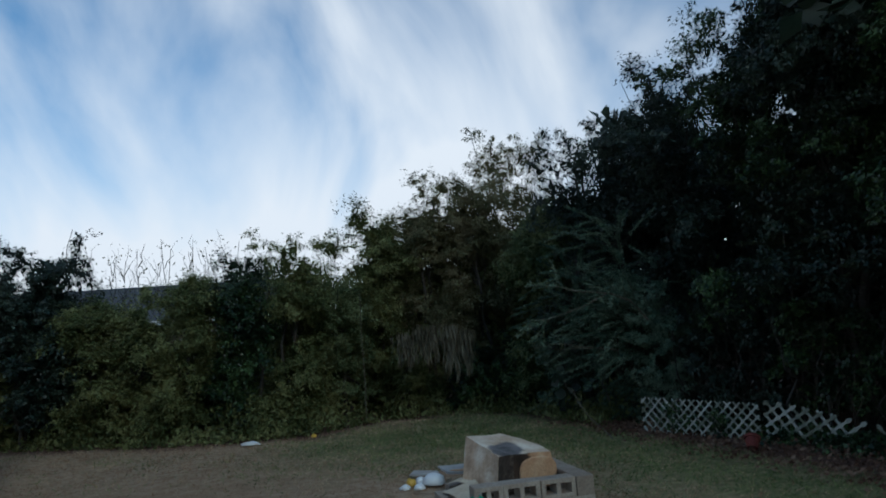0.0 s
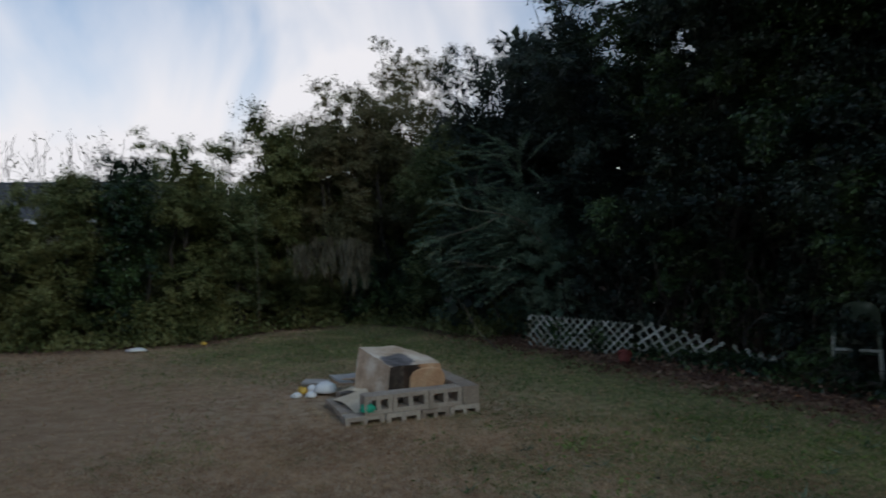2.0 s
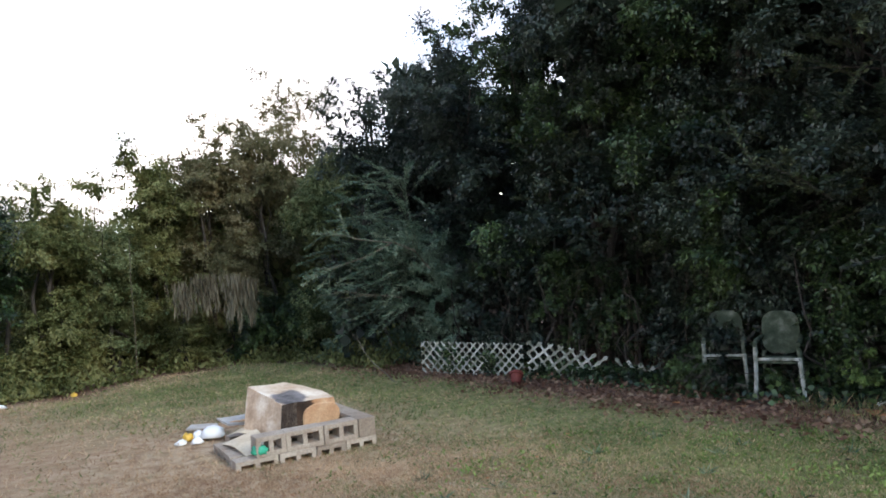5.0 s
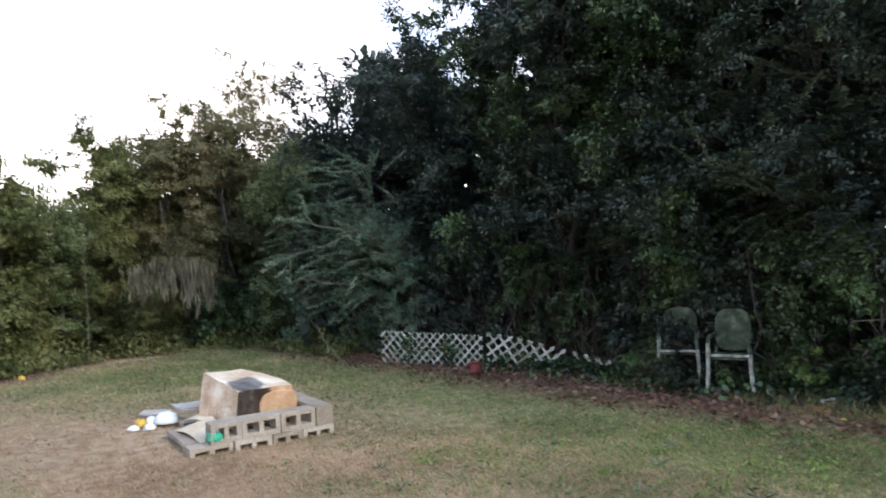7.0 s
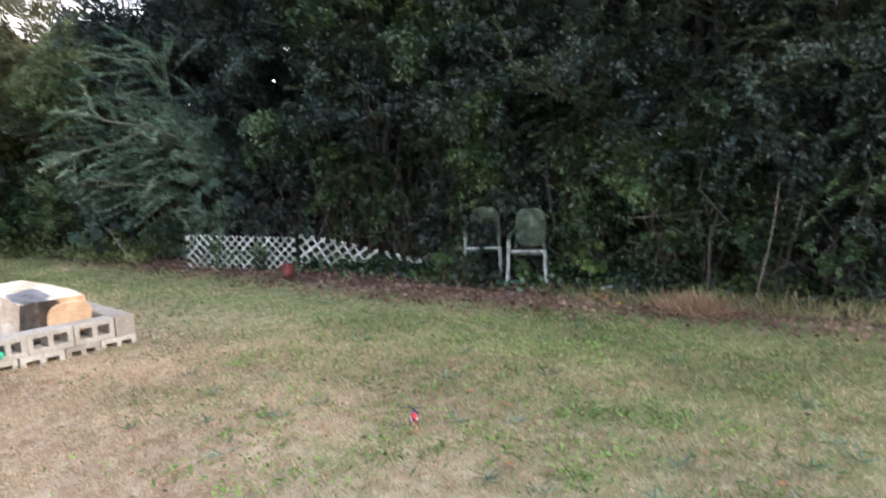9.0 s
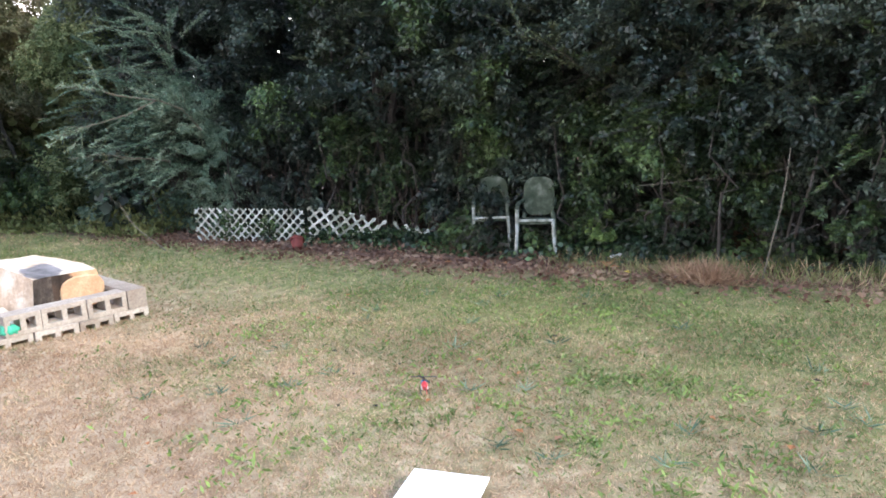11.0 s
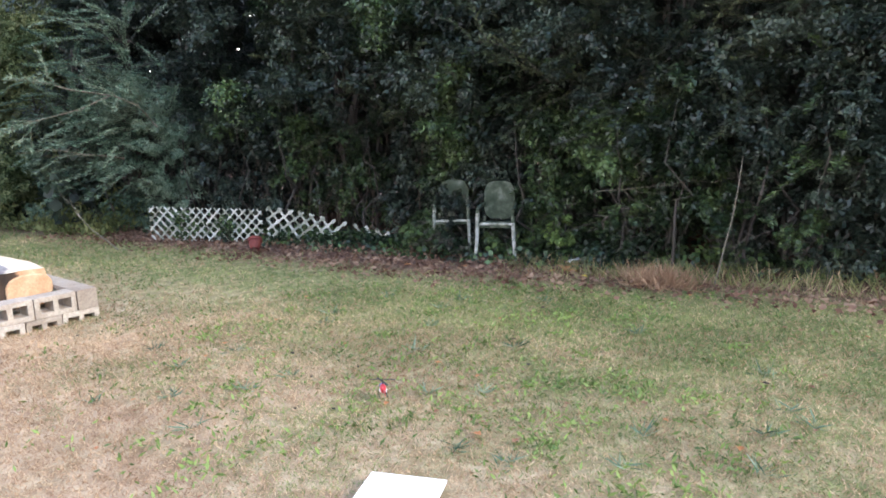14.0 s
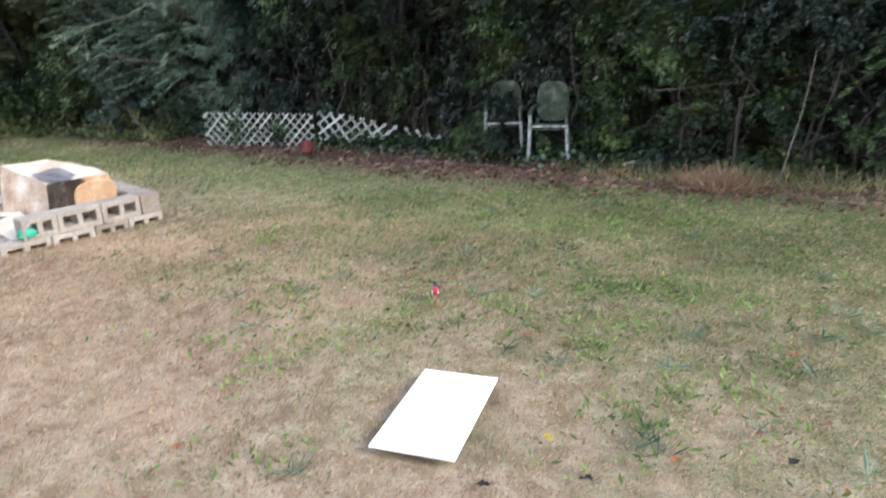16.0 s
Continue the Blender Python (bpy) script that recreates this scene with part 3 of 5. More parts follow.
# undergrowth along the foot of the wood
# from (7.3, 3.8) on, the darker leaf colour stands in for shade
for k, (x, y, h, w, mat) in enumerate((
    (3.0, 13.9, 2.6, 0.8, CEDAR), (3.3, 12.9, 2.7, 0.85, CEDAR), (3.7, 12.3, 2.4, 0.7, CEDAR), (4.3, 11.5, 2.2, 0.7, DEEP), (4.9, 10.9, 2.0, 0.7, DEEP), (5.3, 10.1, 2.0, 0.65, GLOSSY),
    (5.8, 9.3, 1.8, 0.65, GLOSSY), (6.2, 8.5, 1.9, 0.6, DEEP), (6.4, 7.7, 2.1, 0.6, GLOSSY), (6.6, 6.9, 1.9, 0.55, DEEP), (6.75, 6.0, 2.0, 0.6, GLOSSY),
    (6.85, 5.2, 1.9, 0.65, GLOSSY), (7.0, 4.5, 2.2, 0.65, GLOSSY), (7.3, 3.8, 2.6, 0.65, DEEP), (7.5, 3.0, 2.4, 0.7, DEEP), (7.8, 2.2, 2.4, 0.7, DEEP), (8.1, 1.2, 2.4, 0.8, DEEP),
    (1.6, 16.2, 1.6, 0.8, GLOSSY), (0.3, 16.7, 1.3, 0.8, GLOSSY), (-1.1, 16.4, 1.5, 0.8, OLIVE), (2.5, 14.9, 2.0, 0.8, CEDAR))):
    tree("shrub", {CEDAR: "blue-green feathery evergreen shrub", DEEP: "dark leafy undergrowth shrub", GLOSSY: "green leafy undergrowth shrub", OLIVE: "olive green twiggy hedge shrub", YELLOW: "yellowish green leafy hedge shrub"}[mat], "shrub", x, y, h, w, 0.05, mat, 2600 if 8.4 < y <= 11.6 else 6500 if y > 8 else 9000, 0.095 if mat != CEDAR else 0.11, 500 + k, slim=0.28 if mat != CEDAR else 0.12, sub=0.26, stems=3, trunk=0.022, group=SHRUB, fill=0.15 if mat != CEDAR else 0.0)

# thin bare saplings against the sky
for k in range(11):
    r = np.random.default_rng(300 + k)
    x0, y0 = -9.3 + 0.36 * k + r.normal() * 0.1, 17.6 + r.normal() * 0.4
    sap = thing("sapling", "thin bare sapling with a few dry leaves", "sapling", (x0, y0, 0), group="saplings")
    part("trunk", tube(bmesh.new(), wander(r, (0, 0, -0.05), (r.normal() * 0.3, 0, r.uniform(4.0, 4.9)), 6, 0.1), 0.022, 0.006, 5), BARK, sap)
    for j in range(12):
        z0 = r.uniform(2.4, 4.1)
        part("twig", tube(bmesh.new(), wander(r, (0, 0, z0), (r.normal() * 0.3, r.normal() * 0.3, z0 + r.uniform(0.4, 0.9)), 4, 0.05), 0.01, 0.003, 4), BARK, sap)
    n = 26
    pos = np.stack([r.normal(size=n) * 0.25, r.normal(size=n) * 0.25, r.uniform(2.8, 4.8, n)], -1)
    soup("leaves", leaf_quads(pos, r.normal(size=(n, 3)) - np.array([0, 0, 0.6]), r.uniform(0.05, 0.11, n), 0.25, r), n, RUSSET, sap)

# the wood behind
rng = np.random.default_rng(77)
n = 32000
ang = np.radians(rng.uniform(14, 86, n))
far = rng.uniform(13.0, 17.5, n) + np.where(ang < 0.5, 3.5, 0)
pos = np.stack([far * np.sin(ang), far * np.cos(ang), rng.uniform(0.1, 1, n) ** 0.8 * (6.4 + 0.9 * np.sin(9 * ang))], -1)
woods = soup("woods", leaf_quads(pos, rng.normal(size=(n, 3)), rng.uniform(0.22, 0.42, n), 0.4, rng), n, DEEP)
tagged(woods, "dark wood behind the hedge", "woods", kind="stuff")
# added leaf layer overhead that keeps sky light out of the wood
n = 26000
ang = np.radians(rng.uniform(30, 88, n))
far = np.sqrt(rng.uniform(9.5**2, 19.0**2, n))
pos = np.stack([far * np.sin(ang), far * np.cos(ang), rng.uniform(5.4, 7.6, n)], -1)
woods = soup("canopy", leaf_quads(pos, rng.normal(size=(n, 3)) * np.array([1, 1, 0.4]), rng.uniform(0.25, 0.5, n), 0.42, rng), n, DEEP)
tagged(woods, "leaf layer added over the wood to shade its inside", "woods", kind="stuff")
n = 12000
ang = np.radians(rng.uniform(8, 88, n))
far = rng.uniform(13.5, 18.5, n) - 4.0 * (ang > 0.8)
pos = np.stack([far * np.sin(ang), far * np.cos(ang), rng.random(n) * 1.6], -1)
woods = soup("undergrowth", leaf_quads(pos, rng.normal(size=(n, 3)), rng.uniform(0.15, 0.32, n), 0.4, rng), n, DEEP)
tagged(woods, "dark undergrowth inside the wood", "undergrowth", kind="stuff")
n = 30000
ang = np.radians(rng.uniform(-42, 14, n))
far = rng.uniform(17.5, 22.0, n)
pos = np.stack([far * np.sin(ang), far * np.cos(ang), rng.uniform(0.05, 1, n) * (1.9 + 1.25 * np.clip(np.degrees(ang) / 8 + 1.3, 0, 2.4))], -1)
woods = soup("woods", leaf_quads(pos, rng.normal(size=(n, 3)), rng.uniform(0.2, 0.4, n), 0.4, rng), n, OLIVE)
tagged(woods, "olive green wood behind the hedge", "woods", kind="stuff")


def along_edge(rng, n, t0, t1, out0, out1):
    """Points beyond the hedge's foot, between two of its corners."""
    t = rng.uniform(t0, t1, n)
    i = np.minimum(t.astype(int), len(EDGE) - 2)
    f = (t - i)[:, None]
    a, b = EDGE_NP[i], EDGE_NP[i + 1]
    d = unit(b - a)
    return a + (b - a) * f + np.stack([-d[:, 1], d[:, 0]], -1) * rng.uniform(out0, out1, n)[:, None]


# feathery shrubs: leaves set along arching twigs
def spray(label, x, y, z, reach, twigs, mat, seed, toward, tilt):
    r = np.random.default_rng(seed)
    top = thing("feathery_shrub", label, "shrub", (x, y, 0), group="feathery shrubs")
    part("trunk", tube(bmesh.new(), wander(r, (0, 0, -0.05), (0, 0, z), 5, 0.05), 0.035, 0.015, 6), BARK, top)
    all_q = []
    for k in range(twigs):
        a, up = toward + r.normal() * 0.85, r.normal() * 0.35 + tilt
        ln = reach * r.uniform(0.55, 1.1)
        d = np.array([math.cos(a) * math.cos(up), math.sin(a) * math.cos(up), math.sin(up)])
        z0 = z * r.uniform(0.45, 1.0)
        line = [np.array([0, 0, z0]) + d * ln * f - np.array([0, 0, 0.22 * ln * f * f]) for f in np.linspace(0, 1, 6)]
        part("twig", tube(bmesh.new(), [tuple(p) for p in line], 0.011, 0.003, 4), BARK, top)
        n = 180
        f = r.uniform(0.25, 1, n)
        p = np.array([0, 0, z0]) + d * ln * f[:, None] - np.array([0, 0, 0.22 * ln]) * (f**2)[:, None] + r.normal(size=(n, 3)) * 0.012
        side = np.cross(d, (0, 0, 1)) * np.where(r.random(n) < 0.5, -1, 1)[:, None]
        all_q.append(leaf_quads(p, d * 0.9 + side * 0.8 + r.normal(size=(n, 3)) * 0.25, r.uniform(0.035, 0.09, n), 0.13, r, 0.05))
    q = np.concatenate(all_q)
    soup("leaves", q, len(q), mat, top)


spray("dark feathery shrub with arching sprays", 7.2, 5.0, 2.5, 1.35, 26, DEEP, 1, math.radians(200), 0.25)
spray("dark feathery shrub with arching sprays", 7.6, 4.2, 2.9, 1.4, 24, DEEP, 2, math.radians(190), 0.2)
spray("dark feathery shrub with arching sprays", 6.9, 6.2, 2.6, 1.1, 20, GLOSSY, 3, math.radians(215), 0.3)
spray("blue-green feathery shrub with pale arching sprays", 3.7, 12.6, 2.3, 1.7, 34, CEDAR, 4, math.radians(195), 0.2)
spray("blue-green feathery shrub with pale arching sprays", 3.2, 13.4, 2.0, 1.4, 26, CEDAR, 5, math.radians(215), 0.25)
for x, y, z, reach, twigs, seed in ((6.9, 6.8, 3.7, 1.4, 30, 21), (6.5, 8.1, 3.3, 1.3, 26, 22), (7.5, 4.7, 4.0, 1.5, 30, 23), (7.1, 5.7, 4.4, 1.5, 30, 24), (6.1, 9.4, 3.3, 1.3, 26, 25), (7.9, 3.6, 3.7, 1.4, 26, 26), (5.4, 10.6, 3.6, 1.3, 26, 27)):
    spray("olive green feathery tree with long arching sprays", x, y, z, reach, twigs, FEATHER, seed, math.atan2(-y, -x), 0.3)
spray("blue-green feathery shrub with pale arching sprays", 3.4, 13.0, 3.7, 1.7, 44, CEDAR, 28, math.radians(215), 0.3)
spray("blue-green feathery shrub with pale arching sprays", 2.7, 13.9, 3.2, 1.5, 36, CEDAR, 29, math.radians(235), 0.3)
spray("green feathery shrub with arching sprays", 7.9, 3.0, 2.4, 1.3, 22, GLOSSY, 6, math.radians(185), 0.2)

# bare stems
bm = bmesh.new()
for q in along_edge(rng, 150, 8.5, 16.5, 2.0, 3.6):
    hh = rng.uniform(1.2, 3.0)
    tube(bm, wander(rng, (q[0], q[1], -0.05), (q[0] + rng.normal() * 0.5, q[1] + rng.normal() * 0.5, hh), 5, 0.07), rng.uniform(0.005, 0.012), 0.003, 4)
tagged(part("brush_stems", bm, BARK), "tangle of thin bare brown stems", "brush", kind="stuff")
bm = bmesh.new()
for q in along_edge(rng, 90, 8.7, 12.3, 1.2, 2.2):
    hh = rng.uniform(0.7, 2.0)
    tube(bm, wander(rng, (q[0], q[1], -0.05), (q[0] + rng.normal() * 0.45, q[1] + rng.normal() * 0.45, hh), 6, 0.035), rng.uniform(0.004, 0.009), 0.002, 4)
tagged(part("brush_stems", bm, BROWN_STEM), "thin brown stems rising behind the lattice", "brush", kind="stuff")

# ivy creeping at the foot
n = 15000
q = along_edge(rng, n, 9.6, 16.5, 0.35, 1.7)
lift = rng.random(n) ** 1.6 * np.clip(behind_edge(q[:, 0], q[:, 1]) * 0.26 - 0.06, 0.03, 0.35) * np.where(q[:, 1] > 7.6, 0.35, 1.0)
thin = rng.random(n) < np.clip(behind_edge(q[:, 0], q[:, 1]) * 0.9 - 0.35, 0.02, 1)
pos = np.stack([q[:, 0], q[:, 1], lift + 0.02], -1)[thin]
n = len(pos)
way = rng.normal(size=(n, 3)) * np.array([1, 1, 0.5]) + np.array([-0.5, -0.4, 0.1])
tagged(soup("ivy", leaf_quads(pos, way, rng.uniform(0.05, 0.1, n), 0.4, rng), n, GLOSSY), "green ivy creeping over the ground", "ivy", kind="stuff")

# low leaves at the foot of the far hedge
n = 9000
q = along_edge(rng, n, 0.5, 9.4, 0.0, 1.2)
pos = np.stack([q[:, 0], q[:, 1], rng.random(n) * 0.7 * np.clip(behind_edge(q[:, 0], q[:, 1]), 0.08, 1)], -1)
tagged(soup("weeds", leaf_quads(pos, rng.normal(size=(n, 3)) + np.array([0, 0, 0.6]), rng.uniform(0.08, 0.16, n), 0.22, rng), n, OLIVE), "low green weeds under the hedge", "weeds", kind="stuff")

# hanging grey moss
for mx, my, mz, ln, wd, seed in ((-0.95, 15.25, 1.95, 0.7, 0.3, 1), (-0.5, 15.2, 2.1, 0.8, 0.34, 2), (0.02, 15.2, 2.05, 1.15, 0.22, 3), (0.32, 15.3, 1.95, 0.9, 0.2, 4)):
    r = np.random.default_rng(seed)
    n = 420
    px, u = r.normal(size=n) * wd * 0.5, r.random(n)
    hang = ln * (0.55 + 0.45 * np.abs(np.sin(px * 9 + seed))) * u
    pos = np.stack([mx + px * (1 - 0.3 * u), my + r.normal(size=n) * 0.1, mz - hang], -1)
    way = np.stack([r.normal(size=n) * 0.12, r.normal(size=n) * 0.12, -np.ones(n)], -1)
    tagged(soup("hanging_moss", leaf_quads(pos, way, r.uniform(0.14, 0.32, n), 0.045, r, 0.03), n, MOSS), "grey-tan moss hanging in strands from a limb", "moss", kind="stuff")

# bare branches that stand out
def branch(label, pts, r0, twigs, seed, mat=PALE_TWIG, needles=0, green=CEDAR):
    r = np.random.default_rng(seed)
    top = thing("bare_branch" if not needles else "feathery_branch", label, "branch", pts[0])
    o = np.array(pts[0])
    rel = [tuple(np.array(p) - o) for p in pts]
    lines = [np.array(rel)]
    part("stem", tube(bmesh.new(), rel, r0, r0 * 0.3, 6), mat, top)
    for k in range(twigs):
        i = r.integers(1, len(rel))
        a = np.array(rel[i - 1]) + (np.array(rel[i]) - np.array(rel[i - 1])) * r.random()
        d = unit(np.array(rel[-1]) - np.array(rel[0])) + r.normal(size=3) * 0.5
        line = wander(r, a, a + d * r.uniform(0.25, 0.55), 3, 0.04)
        lines.append(np.array(line))
        part("twig", tube(bmesh.new(), line, r0 * 0.35, 0.003, 4), mat, top)
    if needles:
        all_t = []
        for line in lines:
            n = needles if len(line) < 5 else needles * 2
            f = r.uniform(0.1, 1, n) * (len(line) - 1)
            i = np.minimum(f.astype(int), len(line) - 2)
            p = line[i] + (line[i + 1] - line[i]) * (f - i)[:, None]
            d = unit(line[-1] - line[0])
            side = np.cross(d, (0, 0, 1)) * np.where(r.random(n) < 0.5, -1, 1)[:, None]
            all_t.append(leaf_quads(p, d * 0.8 + side * 0.6 + r.normal(size=(n, 3)) * 0.35, r.uniform(0.04, 0.10, n), 0.12, r, 0.04))
        q = np.concatenate(all_t)
        soup("needles", q, len(q), green, top)
    return top


branch("pale arching limb with blue-green needles", [(3.41, 11.71, 1.78), (3.13, 11.69, 2.13), (2.79, 11.67, 2.28), (2.18, 11.7, 2.37), (1.76, 11.67, 2.5), (1.43, 11.61, 2.5)], 0.02, 12, 3, needles=70)
branch("pale arching limb with blue-green needles", [(2.75, 11.68, 2.29), (2.29, 11.64, 2.08), (1.83, 11.59, 1.95), (1.38, 11.52, 1.86)], 0.014, 10, 4, needles=60)
branch("bare tan limb reaching out of the hedge", [(2.9, 11.9, 1.3), (2.52, 11.73, 1.37), (2.2, 11.59, 1.41), (1.81, 11.46, 1.5)], 0.010, 4, 7)
branch("pale dead stick leaning at the hedge's foot", [(2.42, 10.85, -0.02), (2.31, 10.96, 0.12), (2.14, 11.13, 0.30), (2.01, 11.29, 0.52), (1.95, 11.43, 0.75)], 0.012, 1, 5)
for pts_f, seed in (([(7.14, 5.32, 2.0), (7.23, 4.95, 2.02), (7.25, 4.63, 2.05), (7.24, 4.29, 2.07)], 6), ([(7.14, 5.32, 2.05), (7.2, 5.01, 2.19), (7.2, 4.73, 2.35), (7.15, 4.52, 2.54)], 8), ([(7.16, 5.29, 2.08), (7.2, 4.96, 2.2), (7.22, 4.63, 2.25), (7.18, 4.41, 2.28)], 12), ([(6.56, 6.01, 2.17), (6.28, 6.12, 2.41), (5.97, 6.24, 2.57), (5.71, 6.3, 2.65)], 13)):
    branch("grey-green feathery limb fanning out of the wood", [tuple(0.95 * c for c in p[:2]) + (p[2],) for p in pts_f], 0.010, 7, seed, BARK, 75, FEATHER)
branch("thin yellow-brown limb in the hedge", [(6.2, 4.97, 0.9), (6.35, 4.67, 0.93), (6.47, 4.4, 0.97), (6.57, 4.13, 0.98)], 0.005, 5, 9)

pole_t = thing("pole", "pale slim bare trunk standing in the hedge", "pole", (-1.95, 15.2, 0))
part("stem", tube(bmesh.new(), [(0, 0, -0.05), (0.01, 0, 1.0), (-0.02, 0, 2.0), (0.0, 0, 2.9)], 0.009, 0.006), PALE_TWIG, pole_t)


# ---- things ----
# cinder blocks, two courses round a fire pit
def cinder_block(at, turn, tall=0.19, long=0.355, deep=0.19):
    """A hollow block on its side, its two cores facing out."""
    top = thing("cinder_block", "grey weathered hollow concrete block", "block", at, turn, "fire pit blocks")
    bm = bmesh.new()
    web = 0.046
    box(bm, 0, 0, 0, long, deep, web, 0.006)
    box(bm, 0, 0, tall - web, long, deep, tall, 0.006)
    for x in (0, long / 2 - web / 2, long - web):
        box(bm, x, 0.001, web - 0.002, x + web, deep - 0.001, tall - web + 0.002, 0.004)
    for v in bm.verts:
        v.co += noise.noise_vector((v.co + Vector(at)) * 9) * 0.004
    part("body", bm, BLOCK, top)
    return top


A0 = 13.0
ux, uy = math.cos(radians(A0)), math.sin(radians(A0))


def pit(u, v, z):
    """A place by its way along and behind the front of the pit."""
    return (-0.06 + u * ux - v * uy, 6.64 + u * uy + v * ux, z)


for u, long in ((0.0, 0.40), (0.41, 0.36), (0.78, 0.30), (1.09, 0.33)):
    cinder_block(pit(u, random.uniform(-0.012, 0.012), -0.105), A0 + random.uniform(-1.5, 1.5), long=long)
for u, long in ((0.19, 0.29), (0.485, 0.375), (0.865, 0.36)):
    cinder_block(pit(u, random.uniform(-0.01, 0.012), 0.087), A0 + random.uniform(-1.5, 1.5), long=long)
for v in (0.0, 0.37, 0.74):
    cinder_block(pit(1.42, v + 0.005, 0.087), A0 + 90 + random.uniform(-2, 2), deep=0.185)
    cinder_block(pit(1.42, v + 0.20, -0.105), A0 + 90 + random.uniform(-2, 2))
for v in (0.25, 0.63):
    cinder_block(pit(0.19, v, -0.105), A0 + 90 + random.uniform(-2, 2))
for u in (0.2, 0.58, 0.96):
    cinder_block(pit(u, 1.15, -0.105), A0 + random.uniform(-3, 3))

# sawn log chunk lying in the pit
log = thing("log", "large sawn log chunk with charred top and orange heartwood end", "log", (0.5, 7.55, 0.08))
LOG = [Vector(p) for p in ((0.02, 7.62, 0.10), (0.37, 7.16, 0.10), (0.56, 7.30, 0.10), (1.03, 7.43, 0.10), (1.0, 7.8, 0.10), (0.2, 7.95, 0.10),
                           (0.10, 7.78, 0.61), (0.41, 7.14, 0.475), (0.57, 7.25, 0.468), (0.975, 7.40, 0.448), (0.87, 7.66, 0.50), (0.49, 7.88, 0.60))]
LOG_AT = Vector((0.5, 7.55, 0.08))


def log_piece(name, faces, mat, label="", cuts=5, rough=0.012, seed=0):
    bm = bmesh.new()
    vs = {}
    for f in faces:
        for i in f:
            if i not in vs:
                vs[i] = bm.verts.new(LOG[i] - LOG_AT)
    for f in faces:
        bm.faces.new([vs[i] for i in f])
    bmesh.ops.triangulate(bm, faces=[f for f in bm.faces if len(f.verts) > 4])
    bmesh.ops.subdivide_edges(bm, edges=bm.edges[:], cuts=cuts, use_grid_fill=True)
    for v in bm.verts:
        v.co += noise.noise_vector(v.co * 7) * rough
    return part(name, bm, mat, log, label)


log_piece("sawn_face", [(0, 1, 7, 6)], SAWN_TAN, "pale sawn face")
log_piece("bark", [(1, 2, 8, 7)], BARK_LOG, "dark ragged bark")
log_piece("end_face", [(2, 3, 9, 8)], BURNT_END, "sawn end with a burnt rim")
log_piece("top_face", [(6, 7, 8, 9, 10, 11)], BURNT, "pale sawn top with a grey burnt patch")
log_piece("back", [(3, 4, 10, 9), (4, 5, 11, 10), (5, 0, 6, 11), (5, 4, 3, 2, 1, 0)], BARK_LOG)


def heartwood():
    """The round orange heart of the log's end, standing a little proud."""
    o, across, up = LOG[2].lerp(LOG[3], 0.55), LOG[3] - LOG[2], LOG[8] - LOG[2]
    out_n = across.cross(up).normalized()
    if out_n.y > 0:
        out_n = -out_n
    bm = bmesh.new()
    rows_v = []
    for depth, grow in ((0.0, 1.0), (0.010, 0.985), (0.016, 0.93)):
        line = []
        for k in range(26):
            a = k * math.tau / 26
            c, sn = math.cos(a), math.sin(a)
            w = 1 + 0.06 * noise.noise(Vector((c * 2, sn * 2, 4)))
            px = 0.43 * math.copysign(abs(c) ** 0.7, c) * grow * w
            pz = 0.44 * math.copysign(abs(sn) ** 0.75, sn) * grow * w
            line.append(bm.verts.new(o + across * px + up * (0.44 + pz) + out_n * depth - LOG_AT))
        rows_v.append(line)
    for a, b in zip(rows_v, rows_v[1:]):
        for k in range(26):
            bm.faces.new((a[k], a[(k + 1) % 26], b[(k + 1) % 26], b[k]))
    bm.faces.new(rows_v[-1])
    part("heartwood", bm, HEART, log, "round orange heartwood")


heartwood()


def sheet_piece(name, label, category, corners, thick, mat, sag=0.0, seed=0):
    """A thin bent sheet from its four corners."""
    o = sum((Vector(c) for c in corners), Vector()) / 4
    ob_bm = bmesh.new()
    a, b, c, d = [Vector(q) - o for q in corners]
    n = 8
    top_v = []
    for i in range(n + 1):
        line = []
        for j in range(n + 1):
            s, t = i / n, j / n
            p = a * (1 - s) * (1 - t) + b * s * (1 - t) + c * s * t + d * (1 - s) * t
            p.z += sag * math.sin(math.pi * s) + 0.006 * noise.noise(p * 6 + Vector((seed, 0, 0)))
            line.append(ob_bm.verts.new(p))
        top_v.append(line)
    for i in range(n):
        for j in range(n):
            ob_bm.faces.new((top_v[i][j], top_v[i + 1][j], top_v[i + 1][j + 1], top_v[i][j + 1]))
    bmesh.ops.recalc_face_normals(ob_bm, faces=ob_bm.faces[:])
    bmesh.ops.solidify(ob_bm, geom=ob_bm.faces[:], thickness=thick)
    ob = part(name, ob_bm, mat)
    ob.location = o
    return tagged(ob, label, category)


sheet_piece("cardboard_sheet", "curved tan cardboard sheet leaning on the blocks", "cardboard", [(-0.24, 7.60, 0.06), (0.03, 6.83, 0.09), (0.24, 6.86, 0.10), (0.15, 7.50, 0.20)], 0.006, CARD, 0.05, 1)
sheet_piece("board", "flat grey-white board lying in the pit", "board", [(-0.26, 8.5, 0.16), (-0.14, 8.2, 0.14), (0.18, 8.05, 0.14), (0.10, 8.42, 0.18)], 0.025, GREY_BOARD, 0, 2)
sheet_piece("board", "narrow brown board lying in the pit", "board", [(-0.12, 8.25, 0.17), (0.10, 8.05, 0.2), (0.16, 8.15, 0.2), (-0.02, 8.4, 0.17)], 0.012, HEART, 0, 3)
sheet_piece("cardboard_sheet", "small torn tan cardboard scrap", "cardboard", [(-0.15, 7.75, 0.12), (0.08, 7.45, 0.17), (0.16, 7.55, 0.2), (-0.02, 7.9, 0.14)], 0.005, CARD, 0.02, 4)
